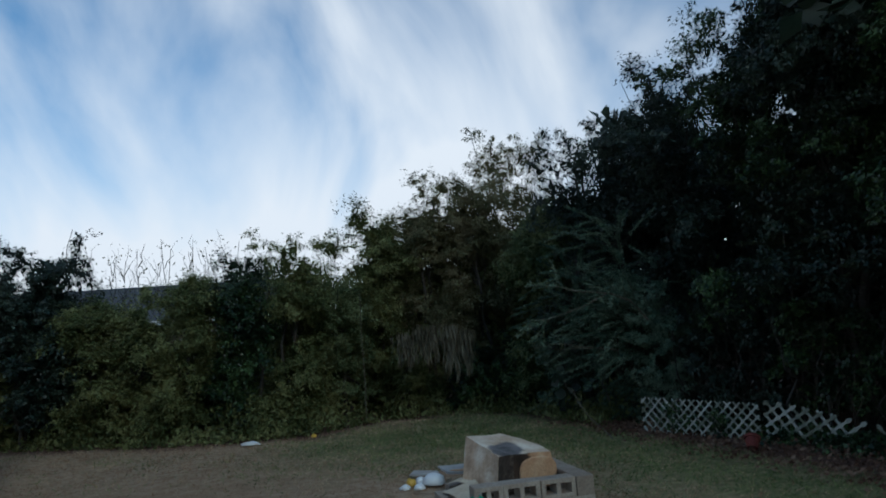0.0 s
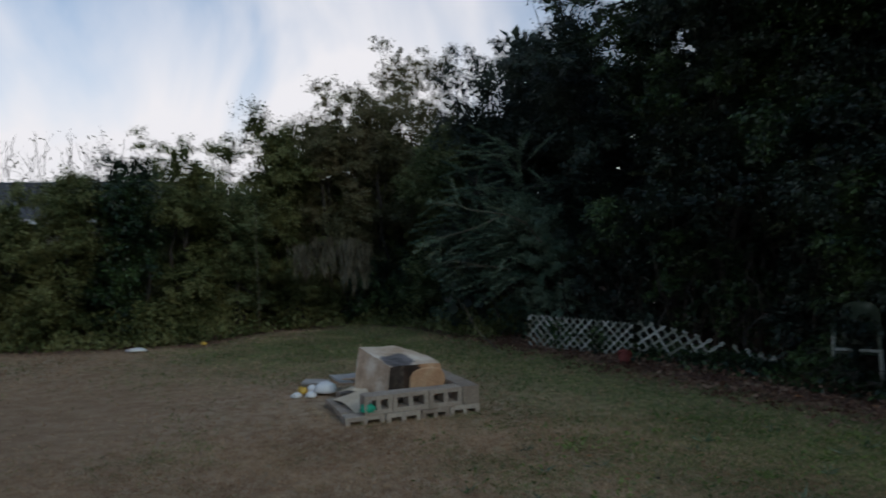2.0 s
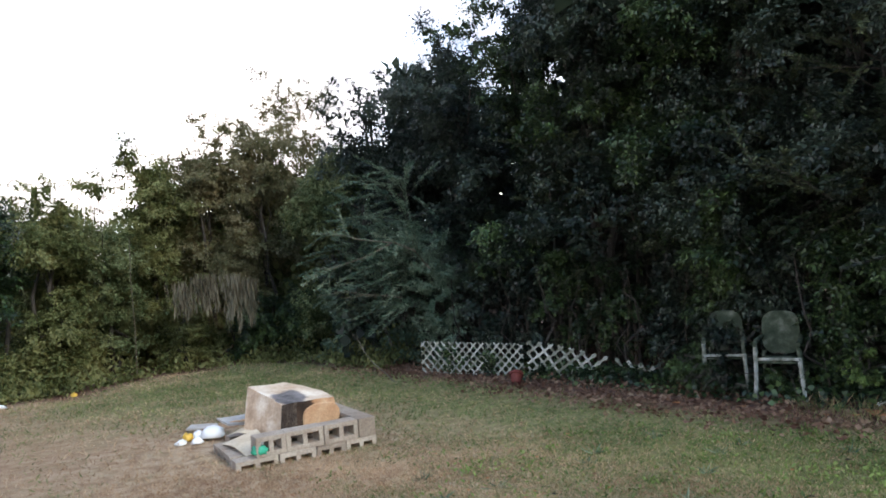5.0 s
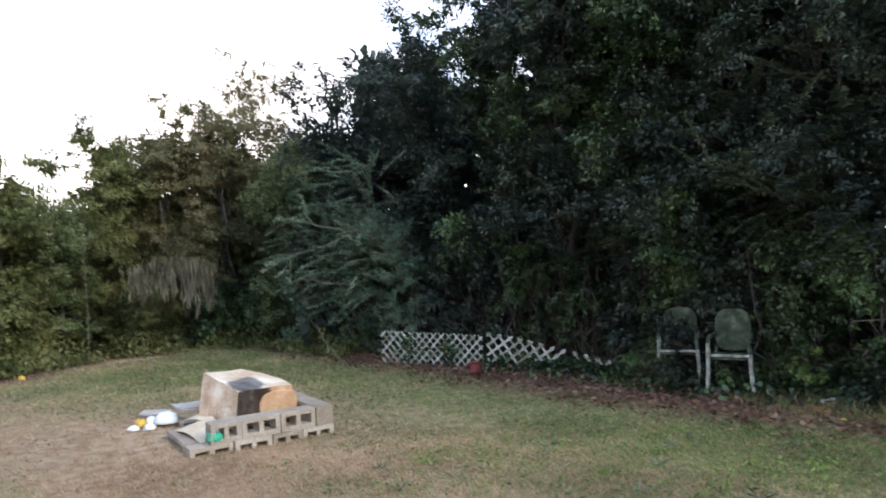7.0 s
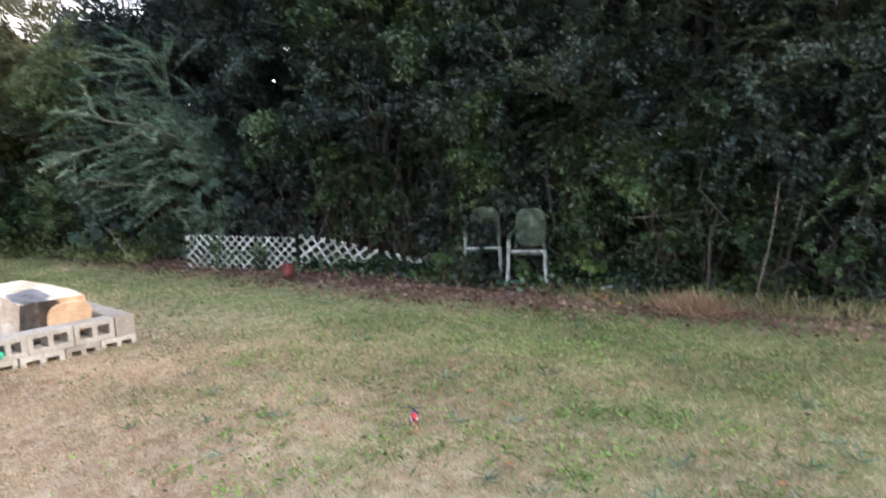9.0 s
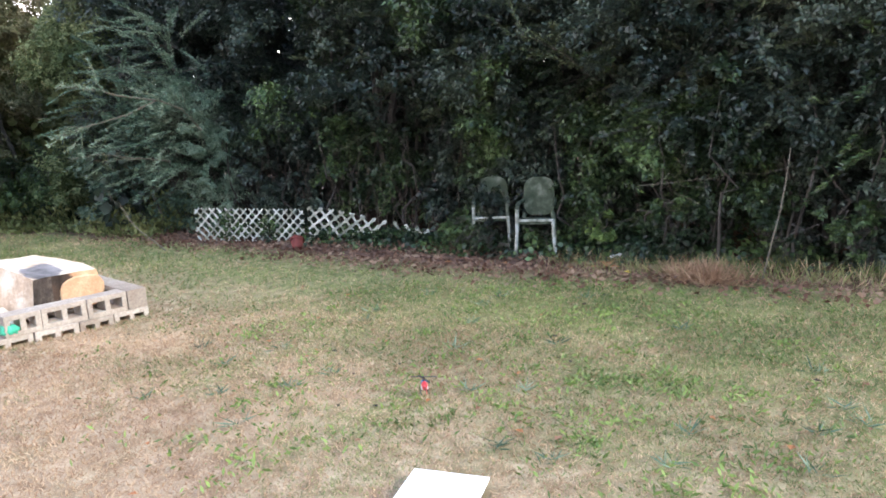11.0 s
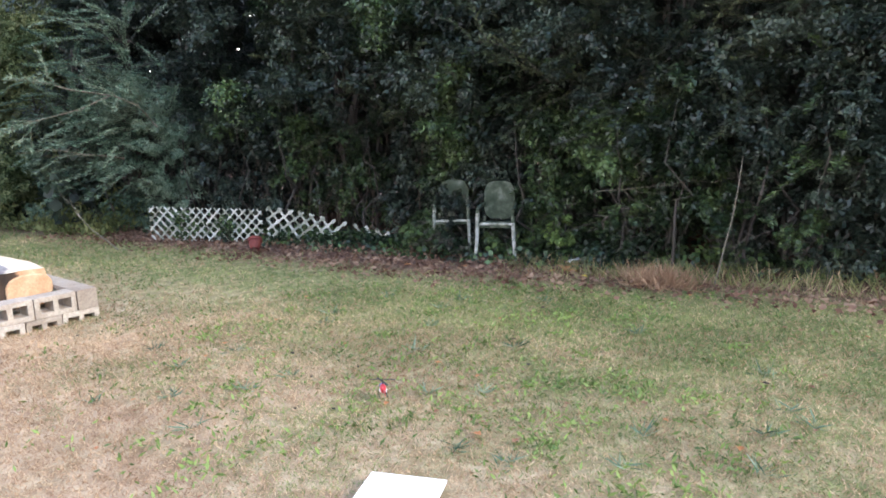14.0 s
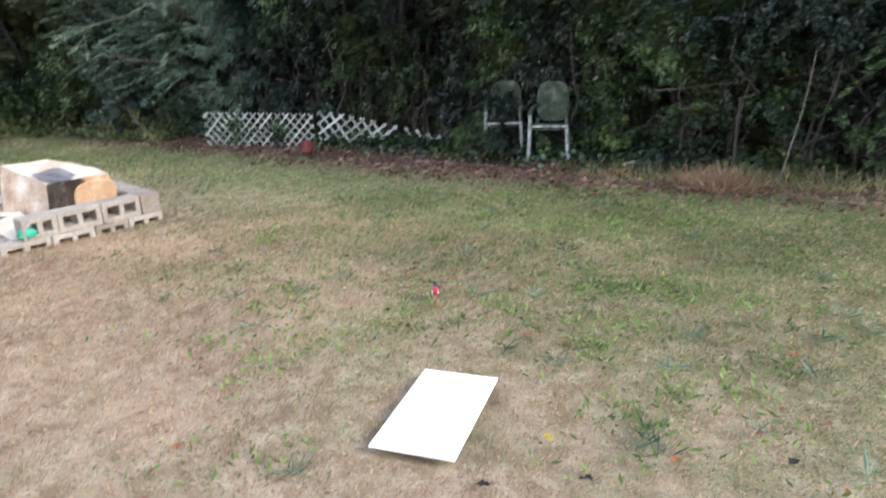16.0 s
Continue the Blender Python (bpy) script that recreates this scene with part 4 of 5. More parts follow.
sheet_piece("plank", "grey plank lying at the edge of the pit", "plank", [(-0.62, 8.7, 0.05), (-0.3, 8.55, 0.06), (-0.26, 8.75, 0.06), (-0.58, 8.95, 0.05)], 0.02, GREY_BOARD, 0, 5)

# white plate or bag, wrappers, green scrap
def crumpled(name, label, category, at, rx, ry, rz, mat, seed, crush=0.12):
    bm = bmesh.new()
    bmesh.ops.create_icosphere(bm, subdivisions=3, radius=1)
    for v in bm.verts:
        k = 1 + crush * noise.noise(v.co * 2.2 + Vector((seed, 0, 0))) + crush * 0.5 * noise.noise(v.co * 6 + Vector((0, seed, 0)))
        v.co = Vector((v.co.x * rx, v.co.y * ry, max(v.co.z, -0.35) * rz)) * k
    for f in bm.faces:
        f.smooth = True
    ob = part(name, bm, mat)
    ob.location = at
    return tagged(ob, label, category)


crumpled("plastic_bag", "rounded white plastic bag on the grass", "bag", (-0.31, 8.3, 0.05), 0.135, 0.115, 0.092, WHITE, 2, 0.14)
crumpled("plastic_bag", "small white crumpled bag", "bag", (-0.47, 8.38, 0.03), 0.06, 0.06, 0.065, WHITE, 5, 0.3)
crumpled("paper_cup", "crushed white paper cup on the grass", "cup", (-0.47, 8.12, 0.02), 0.065, 0.05, 0.05, WHITE, 9, 0.3)
crumpled("paper_cup", "crushed white paper scrap on the grass", "paper", (-0.64, 8.15, 0.02), 0.06, 0.05, 0.04, WHITE, 11, 0.35)
crumpled("wrapper", "crumpled yellow food wrapper", "wrapper", (-0.585, 8.33, 0.03), 0.05, 0.045, 0.06, YELLOW_PAPER, 7, 0.7)
crumpled("plastic_scrap", "bright green crumpled plastic scrap on a block", "plastic", (0.155, 6.73, 0.14), 0.075, 0.05, 0.065, GREEN_PLASTIC, 13, 0.4)
crumpled("paper_scrap", "flat white scrap of paper on the lawn", "paper", (-3.82, 12.9, 0.02), 0.17, 0.1, 0.05, WHITE, 15, 0.4)
crumpled("bottle_cap", "small orange scrap on the lawn", "scrap", (-2.75, 13.4, 0.02), 0.05, 0.05, 0.05, YELLOW_PAPER, 17, 0.4)
crumpled("paper_scrap", "white scrap of plastic at the hedge's foot", "paper", (6.2, 5.28, 0.05), 0.09, 0.05, 0.035, WHITE, 19, 0.3)


# lattice
def clip_line(p, d, poly):
    lo, hi = -9.0, 9.0
    for (ax, ay), (bx, by) in zip(poly, poly[1:] + poly[:1]):
        nxx, nyy = -(by - ay), bx - ax
        s, w = d[0] * nxx + d[1] * nyy, (p[0] - ax) * nxx + (p[1] - ay) * nyy
        if abs(s) < 1e-9:
            if w < 0:
                return None
        elif s > 0:
            lo = max(lo, -w / s)
        else:
            hi = min(hi, -w / s)
    return (lo, hi) if hi - lo > 0.05 else None


def lattice_panel(label, at, turn, poly, tilt, wide, skip, seed, step=0.118):
    r = random.Random(seed)
    top = thing("lattice_panel", label, "lattice", at, turn, "lattice panels")
    for layer, sgn in ((0, 1), (1, -1)):
        a = radians(45 * sgn + tilt)
        d = (math.cos(a), math.sin(a))
        for k in range(-30, 31):
            q = (-math.sin(a) * k * step * 0.72 + poly[1][0] / 2, math.cos(a) * k * step * 0.72 + 0.25)
            seg = clip_line(q, d, poly)
            if not seg or r.random() < skip:
                continue
            bm = bmesh.new()
            y0 = -0.006 + layer * 0.013
            w = wide / 2
            lo, hi = seg
            gap = step * 0.72
            steps = max(2, int((hi - lo) / gap * 6))
            rings = []
            for i in range(steps + 1):
                t = lo + (hi - lo) * i / steps
                o = w * (0.72 + 0.75 * math.cos(math.pi * t / gap) ** 4)
                bow = 0.006 * noise.noise(Vector((q[0] + t, k * 0.3, seed)))
                rings.append([bm.verts.new((q[0] + d[0] * t - d[1] * e, y0 + z, q[1] + d[1] * t + d[0] * e + bow)) for e, z in ((-o, 0), (o, 0), (o, 0.01), (-o, 0.01))])
            for a4, b4 in zip(rings, rings[1:]):
                for i in range(4):
                    bm.faces.new((a4[i], a4[(i + 1) % 4], b4[(i + 1) % 4], b4[i]))
            bm.faces.new(rings[0])
            bm.faces.new(rings[-1][::-1])
            part("slat", bm, LATTICE, top)
    return top


lx, ly = 1.27, -1.57
ltn = math.degrees(math.atan2(ly, lx))
lattice_panel("white plastic garden lattice standing in the weeds", (3.03, 11.32, 0.0), ltn, [(0, 0.0), (1.95, 0.0), (1.95, 0.50), (0, 0.545)], -1.2, 0.032, 0.02, 1, 0.142)
lattice_panel("broken white lattice sagging into the ivy", (4.30, 9.73, 0.0), ltn, [(0, 0.03), (1.95, 0.0), (1.95, 0.22), (1.35, 0.38), (0.9, 0.45), (0.4, 0.50), (0.12, 0.56), (0, 0.53)], -11, 0.042, 0.10, 2, 0.172)


# ivy over the lattice
rng = np.random.default_rng(41)
n, m = 1300, 44
at = np.stack([rng.uniform(0, 3.95, m), rng.uniform(0, 0.42, m)], -1)
at = at[(at[:, 0] > 1.9) | (rng.random(len(at)) < 0.5)]
k = rng.integers(0, len(at), n)
u, v = at[k, 0] + rng.normal(size=n) * 0.07, np.clip(at[k, 1] * np.where(at[k, 0] > 1.9, 0.28, 1) + rng.normal(size=n) * 0.06, 0.01, 0.6)
off = rng.uniform(0.01, 0.09, n)
dx, dy = lx / math.hypot(lx, ly), ly / math.hypot(lx, ly)
pos = np.stack([3.03 + dx * u + dy * off, 11.32 + dy * u - dx * off, v], -1)
tagged(soup("ivy", leaf_quads(pos, rng.normal(size=(n, 3)) + np.array([0, 0, -0.4]), rng.uniform(0.03, 0.07, n), 0.4, rng), n, GLOSSY), "ivy trailing over the white lattice", "ivy", kind="stuff")


# plastic chairs
def plastic_chair(at, turn, lean=0.0):
    top = thing("garden_chair", "mildewed pale plastic garden chair overgrown by weeds", "chair", at, turn, "garden chairs")
    s = 0.82
    bm = box(bmesh.new(), -0.25 * s, 0.0, 0.40, 0.25 * s, 0.44, 0.43, 0.012)
    part("seat", bm, CHAIR_MAT, top)
    bm = bmesh.new()
    ring = []
    n = 22
    pts = []
    for k in range(n):
        a = k * math.tau / n
        c, sn = math.cos(a), math.sin(a)
        px = 0.205 * math.copysign(abs(c) ** 0.6, c)
        pz = 0.25 * math.copysign(abs(sn) ** 0.6, sn)
        pts.append((px, pz))
    for off in (0.0, 0.022):
        ring.append([bm.verts.new((px, 0.47 + off + 0.22 * (pz + 0.2) * 0.7 - 0.35 * px * px, 0.70 + pz)) for px, pz in pts])
    bm.faces.new(ring[0])
    bm.faces.new(ring[1][::-1])
    for k in range(n):
        bm.faces.new((ring[0][k], ring[1][k], ring[1][(k + 1) % n], ring[0][(k + 1) % n]))
    part("backrest", bm, CHAIR_MAT, top)
    for sx in (-1, 1):
        top_z = 0.61 if sx < 0 else 0.47
        leg = bmesh.new()
        tube(leg, [(sx * 0.25, -0.045, -0.02), (sx * 0.23, -0.01, 0.3), (sx * 0.222, 0.0, top_z)], 0.022, 0.024, 8)
        part("leg", leg, CHAIR_LEG, top, "pale front leg")
        if sx > 0:
            part("arm_post", tube(bmesh.new(), [(0.222, 0.0, 0.465), (0.215, 0.0, 0.61)], 0.022, 0.02, 8), CHAIR_MAT, top)
        leg = bmesh.new()
        tube(leg, [(sx * 0.22, 0.52, -0.02), (sx * 0.2, 0.45, 0.3), (sx * 0.19, 0.43, 0.5)], 0.022, 0.022, 8)
        part("leg", leg, CHAIR_MAT, top, "mildewed rear leg")
        arm = bmesh.new()
        tube(arm, [(sx * 0.22, -0.03, 0.615), (sx * 0.228, 0.1, 0.635), (sx * 0.228, 0.3, 0.645), (sx * 0.2, 0.5, 0.66)], 0.026, 0.022, 8)
        part("armrest", arm, CHAIR_MAT, top)
    part("front_rail", box(bmesh.new(), -0.215, -0.014, 0.435, 0.215, 0.012, 0.468, 0.008), CHAIR_LEG, top)
    return top


plastic_chair((5.77, 6.20, 0), -50)
plastic_chair((5.60, 6.86, 0), -44)

# weeds that grow through the chairs
rng = np.random.default_rng(11)
for k, (x, y, h, w, mat, n) in enumerate(((5.9, 6.35, 0.5, 0.16, GLOSSY, 500), (5.40, 6.95, 0.36, 0.18, GLOSSY, 500), (5.75, 6.9, 0.8, 0.22, DEEP, 900), (5.32, 6.75, 0.3, 0.2, GLOSSY, 400), (5.62, 7.0, 0.98, 0.14, DEEP, 700), (5.86, 6.98, 1.0, 0.1, FEATHER, 300), (6.25, 5.6, 0.55, 0.26, WEED, 700), (5.3, 7.2, 0.55, 0.25, GLOSSY, 900), (6.75, 6.0, 1.1, 0.3, GLOSSY, 1200), (6.55, 4.75, 0.8, 0.3, GLOSSY, 1000), (6.9, 3.7, 0.9, 0.35, GLOSSY, 1400), (7.0, 3.0, 0.8, 0.35, GLOSSY, 1400))):
    tree("weed", "leafy weed growing at the hedge's foot", "weed", x, y, h, w, 0.1, mat, n, 0.06, 900 + k, sub=0.1, stems=3, trunk=0.006, fill=0.0, group="weeds")

# flower pot
pot = thing("flower_pot", "red clay flower pot tipped by the lattice", "pot", (3.86, 9.2, 0.075))
bm = bmesh.new()
rings = []
for r, z in ((0.075, -0.1), (0.105, 0.06), (0.12, 0.06), (0.125, 0.105), (0.108, 0.105), (0.09, 0.0), (0.0, -0.01)):
    rings.append([bm.verts.new((max(r, 0.001) * math.cos(k * math.tau / 20), max(r, 0.001) * math.sin(k * math.tau / 20), z)) for k in range(20)])
for a, b in zip(rings, rings[1:]):
    for k in range(20):
        bm.faces.new((a[k], a[(k + 1) % 20], b[(k + 1) % 20], b[k]))
bm.faces.new(rings[0][::-1])
part("pot", bm, TERRACOTTA, pot)
pot.rotation_euler = (radians(-38), radians(25), 0)
pot.scale = (0.85, 0.85, 0.85)

# leaning stick
stick = thing("stick", "long thin pale stick leaning into the hedge", "stick", (6.36, 3.57, 0))
part("shaft", tube(bmesh.new(), [(0, 0, -0.03), (0.13, -0.03, 0.42), (0.20, -0.05, 0.66), (0.27, -0.06, 0.95), (0.34, -0.06, 1.30)], 0.009, 0.005), PALE_TWIG, stick)

# white board on the lawn
bc = [(1.64, 2.69), (1.86, 2.35), (1.29, 1.93), (1.07, 2.27)]
bx, by = sum(p[0] for p in bc) / 4 - 0.02, sum(p[1] for p in bc) / 4 - 0.035
bturn = math.degrees(math.atan2(bc[0][1] - bc[3][1], bc[0][0] - bc[3][0]))
sheet = thing("foam_board", "white rectangular foam board lying on the lawn", "board", (bx, by, 0.035), bturn)
part("panel", box(bmesh.new(), -0.34, -0.19, 0, 0.34, 0.19, 0.012, 0.0015), FOAM, sheet)
for y0, ln, off in ((0.02, 0.13, 0.0), (-0.035, 0.13, 0.02)):
    part("crease", box(bmesh.new(), off + y0 * 0.2 - 0.0, -ln, 0.0125, off + y0 * 0.2 + 0.006, ln, 0.0132), INK, sheet, "faint brown line")

# toy helicopter on the grass
heli = thing("toy_helicopter", "small red, white and blue toy helicopter on the grass", "toy", (2.2, 3.42, 0.03), 62)
heli.scale = (0.85, 0.85, 0.85)
bm = bmesh.new()
bmesh.ops.create_uvsphere(bm, u_segments=18, v_segments=10, radius=1)
for v in bm.verts:
    v.co = Vector((v.co.x * 0.06 - 0.012 * (v.co.z > 0), v.co.y * 0.024, v.co.z * 0.034 + 0.058))
for f in bm.faces:
    f.smooth = True
part("body", bm, TOY_RED, heli)
bm = bmesh.new()
bmesh.ops.create_uvsphere(bm, u_segments=14, v_segments=8, radius=1)
for v in bm.verts:
    v.co = Vector((v.co.x * 0.032 + 0.035, v.co.y * 0.0225, v.co.z * 0.026 + 0.058))
part("canopy", bm, TOY_BLUE, heli, "blue canopy")
part("side_panel", box(bmesh.new(), -0.03, -0.0265, 0.035, 0.02, 0.0265, 0.055, 0.004), WHITE, heli, "white side panel")
part("tail_boom", tube(bmesh.new(), [(-0.05, 0, 0.062), (-0.17, 0, 0.075)], 0.006, 0.004), TOY_BLACK, heli)
part("tail_fin", box(bmesh.new(), -0.185, -0.002, 0.06, -0.155, 0.002, 0.105, 0.001), TOY_RED, heli)
part("mast", tube(bmesh.new(), [(0, 0, 0.085), (0, 0, 0.125)], 0.004, 0.004), TOY_BLACK, heli)
for z, turn in ((0.108, 20), (0.124, 75)):
    bl = part("rotor_blade", box(bmesh.new(), -0.095, -0.008, 0, 0.095, 0.008, 0.002), TOY_BLACK, heli)
    bl.matrix_local = pose(0, 0, z, 0, 0, turn)
for sy in (-1, 1):
    part("skid", tube(bmesh.new(), [(-0.05, sy * 0.03, 0.005), (0.04, sy * 0.03, 0.003), (0.055, sy * 0.03, 0.012)], 0.003, 0.003), TOY_BLACK, heli)
    part("strut", tube(bmesh.new(), [(0.0, sy * 0.03, 0.004), (0.0, sy * 0.012, 0.035)], 0.002, 0.002), TOY_BLACK, heli)


# fallen leaves
def fallen_leaf(name, label, at, size, turn, mat):
    bm = bmesh.new()
    out_l = ((0, 0), (0.25, 0.22), (0.45, 0.2), (0.55, 0.4), (0.75, 0.2), (1.0, 0.0), (0.75, -0.2), (0.55, -0.38), (0.45, -0.2), (0.25, -0.22))
    mid = bm.verts.new((0.5 * size, 0, 0.01))
    vs = [bm.verts.new((x * size, y * size, 0.012 + abs(y) * size * 0.4)) for x, y in out_l]
    for i in range(len(vs)):
        bm.faces.new((mid, vs[i], vs[(i + 1) % len(vs)]))
    bmesh.ops.solidify(bm, geom=bm.faces[:], thickness=0.0015)
    ob = part(name, bm, mat)
    ob.matrix_world = pose(*at, 0, 0, turn)
    return tagged(ob, label, "leaf", "fallen leaves")


fallen_leaf("fallen_leaf", "large curled orange-brown fallen leaf", (5.72, 5.0, 0.03), 0.26, 40, ORANGE_LEAF)
for x, y, s_, a_ in ((5.6, 5.12, 0.12, 10), (5.83, 4.9, 0.14, 120), (5.5, 5.3, 0.1, 200), (5.1, 6.0, 0.11, 70), (4.75, 6.6, 0.1, 150), (5.9, 4.6, 0.1, 20)):
    fallen_leaf("fallen_leaf", "curled orange-brown fallen leaf", (x, y, 0.02), s_, a_, ORANGE_LEAF)
fallen_leaf("fallen_leaf", "bright yellow fallen leaf", (5.64, 4.62, 0.03), 0.1, 80, YELLOW_LEAF)
fallen_leaf("fallen_leaf", "tan fallen leaf on the lawn", (1.68, 1.78, 0.03), 0.06, 80, YELLOW_LEAF)
r = random.Random(5)
for k in range(105):
    a, d = radians(r.uniform(5, 72)), r.uniform(2.0, 7.5)
    x, y = d * math.sin(a), d * math.cos(a)
    if float(behind_edge(x, y)) > 0.3 or (0.9 < x < 2.0 and 1.8 < y < 2.9) or (-0.3 < x < 1.7 and y > 6.4):
        continue
    fallen_leaf("fallen_leaf", "small brown fallen leaf on the lawn", (x, y, 0.012), r.uniform(0.03, 0.062), r.uniform(0, 360), r.choice((BARK_LOG, ORANGE_LEAF, RUST_LEAF, RUST_LEAF)))
rng = np.random.default_rng(21)
n = 9000
q = along_edge(rng, n, 8.8, 17, -0.75, 1.3)
keep = rng.random(n) < np.clip(1.0 + behind_edge(q[:, 0], q[:, 1]) * 1.25, 0.03, 1)
q = q[keep]
n = len(q)
pos = np.stack([q[:, 0], q[:, 1], 0.005 + 0.03 * rng.random(n)], -1)
tagged(soup("leaf_litter", leaf_quads(pos, rng.normal(size=(n, 3)) * np.array([1, 1, 0.35]), rng.uniform(0.03, 0.09, n), 0.3, rng), n, DRY_LEAF), "red-brown fallen leaves along the hedge", "leaf litter", kind="stuff")

# tuft of straw at the hedge's foot
n = 2200
pos = np.stack([6.05 + rng.normal(size=n) * 0.13, 4.0 + rng.normal(size=n) * 0.16, np.zeros(n)], -1)
way = np.stack([rng.normal(size=n) * 0.7, rng.normal(size=n) * 0.7, rng.uniform(0.1, 0.9, n)], -1)
tagged(soup("straw_tuft", leaf_quads(pos, way, rng.uniform(0.10, 0.27, n), 0.02, rng, 0.0), n, STRAW), "tuft of dead straw-coloured grass", "grass", kind="stuff")


# lawn grass
def grass(name, label, mat, n, near, far, tall, seed, want, a0=-38, a1=78):
    rng = np.random.default_rng(seed)
    d = np.sqrt(rng.uniform(near**2, far**2, n))
    a = np.radians(rng.uniform(a0, a1, n))
    x, y = d * np.sin(a), d * np.cos(a)
    patch = np.array([noise.noise(Vector((px * 0.9, py * 0.9, 3.0))) + 0.5 * noise.noise(Vector((px * 3.1, py * 3.1, 9.0))) for px, py in zip(x, y)])
    g = np.clip(greenness(x, y) + patch * 0.75, 0, 1)
    hb_ = behind_edge(x, y)
    bare = np.clip((-0.6 - x + 0.12 * (y - 6)) / 2.5, 0, 1) * np.clip((11.8 - y) / 3, 0, 1)
    ok = (rng.random(n) < (g if want else 1 - 0.72 * g) * (1 - 0.75 * bare)) & (hb_ < 0.1 - 0.5 * rng.random(n))
    cx, cy = x - bx, y - by
    c, s = math.cos(radians(bturn)), math.sin(radians(bturn))
    ok &= ~((np.abs(cx * c + cy * s) < 0.36) & (np.abs(-cx * s + cy * c) < 0.205))
    ok &= ~((x > 0.0) & (x < 1.25) & (y > 6.95) & (y < 7.9))
    ok &= rng.random(n) < np.clip((far - d) / 1.5, 0, 1)
    if near > 2:
        ok &= rng.random(n) < np.clip((d - near) / 1.5, 0, 1)
    x, y = x[ok], y[ok]
    n = len(x)
    pos = np.stack([x, y, height(x, y) - 0.003], -1)
    way = np.stack([rng.normal(size=n), rng.normal(size=n), rng.uniform(0.35, 1.3, n)], -1)
    size = tall * rng.uniform(0.5, 1.3, n) * np.clip(0.75 + d[ok] / 14, 0.75, 1.5)
    q = leaf_quads(pos, way, size, 0.11, rng, 0.03)[:, :3]
    return tagged(leaf_mesh(name, q, mat), label, "grass", kind="stuff")


grass("dry_grass", "short tan winter grass", STRAW, 330000, 1.4, 7.4, 0.034, 1, False)
grass("dry_grass", "short tan winter grass", STRAW, 130000, 5.8, 16.5, 0.045, 2, False)
grass("green_grass", "short green grass growing through the dry lawn", BLADE, 420000, 1.4, 7.4, 0.033, 3, True)
grass("dry_grass", "short tan winter grass", STRAW, 50000, 0.1, 9.0, 0.05, 5, False, 78, 322)
grass("dry_grass", "short tan winter grass", STRAW, 12000, 0.05, 1.4, 0.042, 6, False)
grass("green_grass", "short green grass growing through the dry lawn", BLADE, 30000, 0.1, 9.0, 0.05, 7, True, 78, 322)
grass("green_grass", "short green grass growing through the dry lawn", BLADE, 200000, 5.8, 17.5, 0.05, 4, True)
tufts = []
for k in range(300):
    a, d = radians(r.triangular(4, 70, 52)), r.uniform(2.4, 7.2)
    x, y = d * math.sin(a), d * math.cos(a)
    if float(behind_edge(x, y)) > -0.2 or (0.8 < x < 2.1 and 1.7 < y < 3.0):
        continue
    g = np.random.default_rng(k)
    n = 24
    way = np.stack([g.normal(size=n), g.normal(size=n), g.uniform(0.3, 1.1, n)], -1)
    at = np.array([x, y, 0]) + g.normal(size=(n, 3)) * np.array([1, 1, 0]) * g.uniform(0.04, 0.17)
    tufts.append(leaf_quads(at, way, g.uniform(0.025, 0.06, n), 0.16, g, 0.02))
tufts = np.concatenate(tufts)
tagged(soup("lawn_weeds", tufts, len(tufts), WEED), "small bright green weeds in the lawn", "weeds", kind="stuff")

blades = []
for k in range(42):
    a, d = radians(r.uniform(8, 70)), r.uniform(2.0, 6.8)
    x, y = d * math.sin(a), d * math.cos(a)
    if float(behind_edge(x, y)) > -0.2 or (0.8 < x < 2.1 and 1.7 < y < 3.0) or (-0.3 < x < 1.7 and y > 6.3):
        continue
    g = np.random.default_rng(900 + k)
    n = 14
    way = np.stack([g.normal(size=n), g.normal(size=n), g.uniform(0.4, 1.0, n)], -1)
    blades.append(leaf_quads(np.array([x, y, -0.005]) + g.normal(size=(n, 3)) * np.array([0.02, 0.02, 0]), way, g.uniform(0.07, 0.15, n), 0.035, g, 0.02))
blades = np.concatenate(blades)
tagged(soup("grass_tufts", blades, len(blades), CEDAR), "coarse blue-green grass tufts in the lawn", "grass", kind="stuff")

# taller grass at the foot of the hedge
rng = np.random.default_rng(63)
for name, mat, n in (("tall_grass", STRAW, 800), ("tall_grass", OLIVE, 3600)):
    q = along_edge(rng, n, 13.6, 17.3, -0.05, 0.7)
    pos = np.stack([q[:, 0], q[:, 1], np.zeros(n)], -1)
    way = np.stack([rng.normal(size=n) * 0.6, rng.normal(size=n) * 0.6, np.ones(n)], -1)
    tagged(soup(name, leaf_quads(pos, way, rng.uniform(0.06, 0.26, n) * np.clip((q[:, 0] - 4.6) / 1.6, 0.3, 1), 0.018, rng, 0.0), n, mat), "taller dry and green grass along the hedge", "grass", kind="stuff")

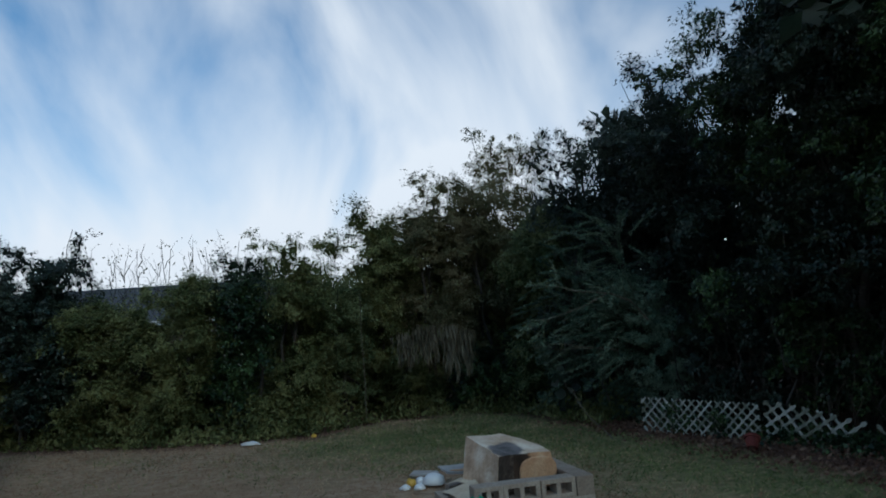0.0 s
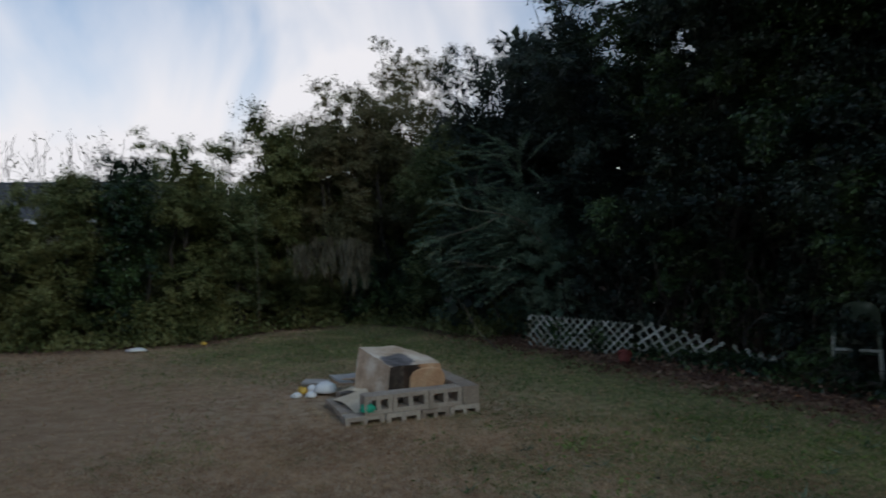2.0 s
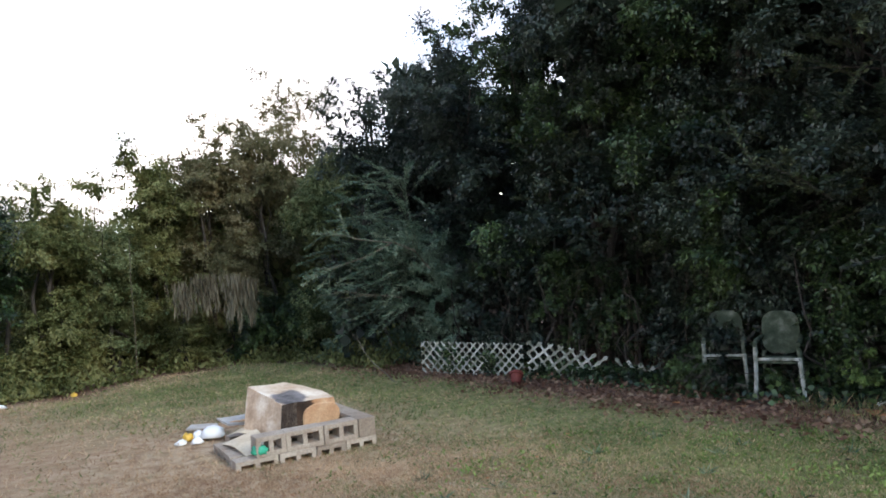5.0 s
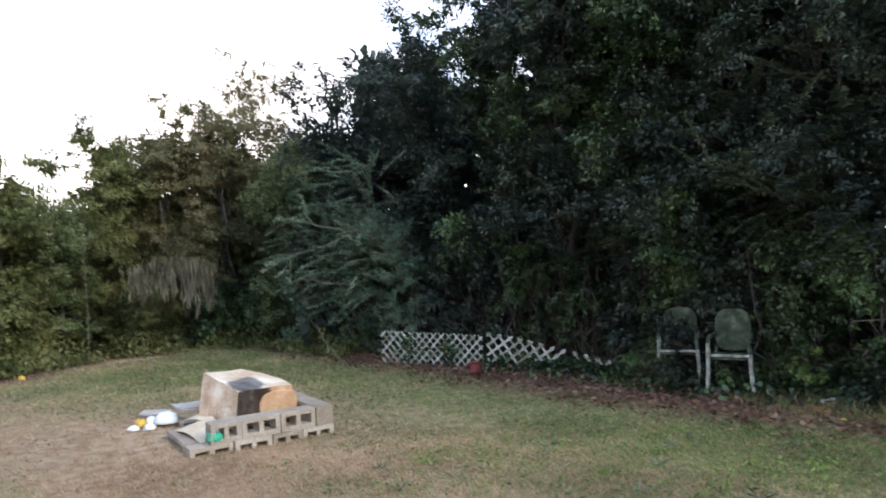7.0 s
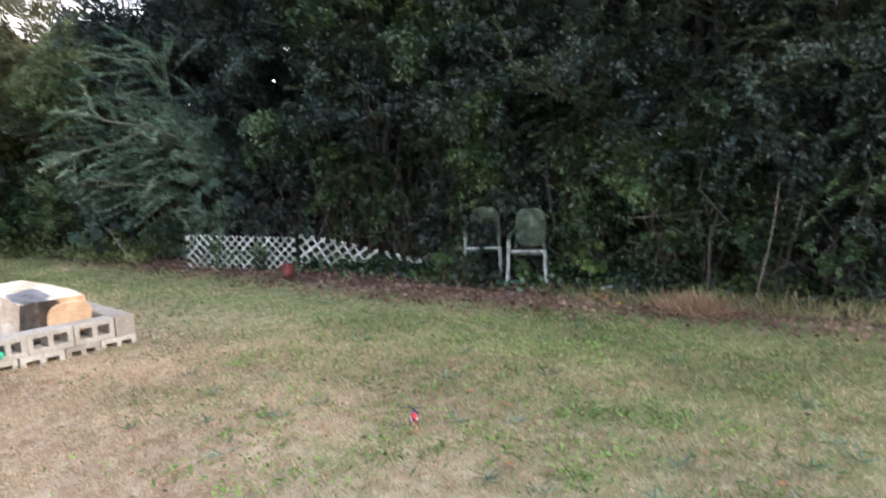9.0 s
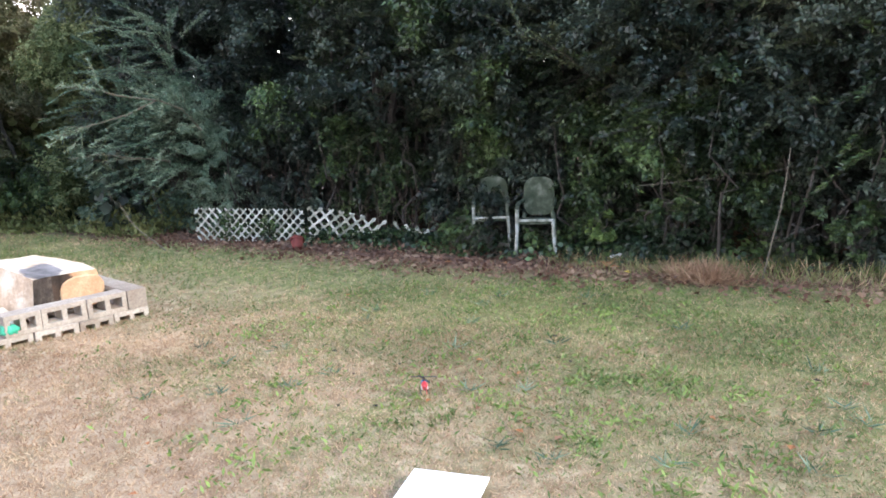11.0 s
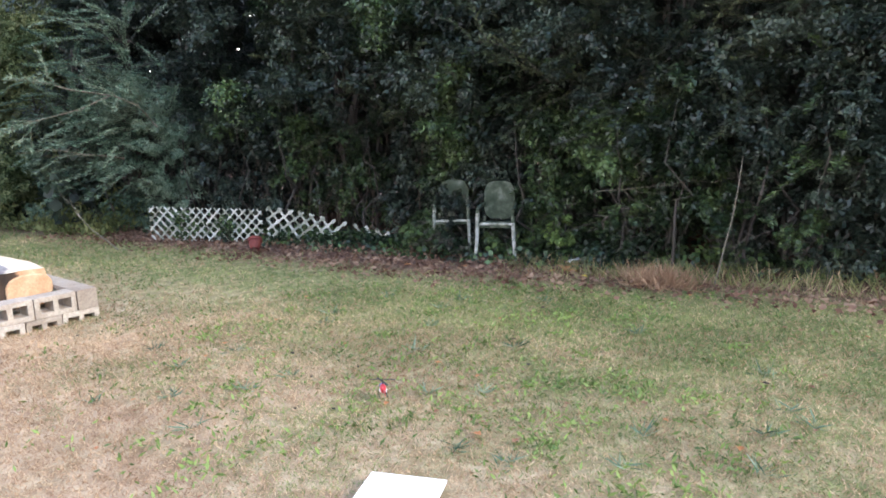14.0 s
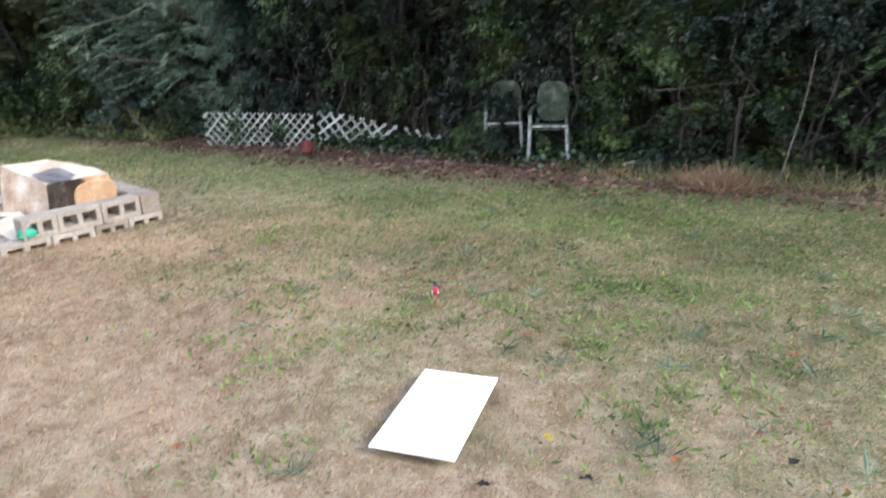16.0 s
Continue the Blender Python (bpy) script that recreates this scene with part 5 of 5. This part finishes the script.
# near house corner with lap siding
house = thing("house", "grey lap-sided house on a pale foundation", "house", (-6.33, 9.4, 0))
part("foundation", box(bmesh.new(), -7.9, -7.0, -0.1, 0.03, 0.03, 0.55, 0.01), FOUNDATION, house)
part("wall", box(bmesh.new(), -7.88, -6.98, 0.54, -0.012, -0.012, 3.2), SIDING, house)
for k in range(20):
    bm = bmesh.new()
    z = 0.55 + k * 0.13
    for p in (((0.0, -6.99), (0.0, 0.0)),):
        (xa, ya), (xb, yb) = p
        f = [bm.verts.new(q) for q in ((xa + 0.012, ya, z), (xb + 0.012, yb, z), (xb - 0.004, yb, z + 0.132), (xa - 0.004, ya, z + 0.132), (xa - 0.012, ya, z), (xb - 0.012, yb, z))]
        bm.faces.new((f[0], f[1], f[2], f[3]))
        bm.faces.new((f[4], f[5], f[1], f[0]))
        bm.faces.new((f[1], f[5], f[2]))
        bm.faces.new((f[0], f[3], f[4]))
    part("siding_board", bm, SIDING, house)
part("corner_board", box(bmesh.new(), -0.06, -0.06, 0.56, 0.02, 0.02, 3.2, 0.004), SIDING, house)
bm = bmesh.new()
v = [bm.verts.new(q) for q in ((-8.3, -7.4, 3.15), (-0.02, -7.4, 3.15), (-0.02, 0.0, 3.15), (-8.3, 0.0, 3.15), (-4.0, -7.4, 5.1), (-4.0, 0.0, 5.1))]
for f in ((0, 1, 4), (1, 2, 5, 4), (2, 3, 5), (3, 0, 4, 5), (3, 2, 1, 0)):
    bm.faces.new([v[i] for i in f])
part("roof", bm, SHINGLE, house)

# neighbour's house beyond the hedge
nb = thing("house", "neighbouring low house with a dark shingle roof", "house", (-11.5, 24.0, 0), 4)
part("wall", box(bmesh.new(), -6, 0, -0.1, 6.0, 7, 2.75), WALL_FAR, nb)
bm = bmesh.new()
v = [bm.verts.new(q) for q in ((-6.5, -0.5, 3.0), (6.5, -0.5, 3.0), (6.5, 7.5, 3.0), (-6.5, 7.5, 3.0), (-6.5, 3.5, 4.65), (6.5, 3.5, 4.65))]
for f in ((0, 1, 5, 4), (1, 2, 5), (2, 3, 4, 5), (3, 0, 4), (3, 2, 1, 0)):
    bm.faces.new([v[i] for i in f])
part("roof", bm, SHINGLE, nb, "dark grey shingle roof")
part("fascia", box(bmesh.new(), -6.5, -0.53, 2.86, 6.5, -0.505, 3.02, 0.004), TRIM, nb, "white eaves board")
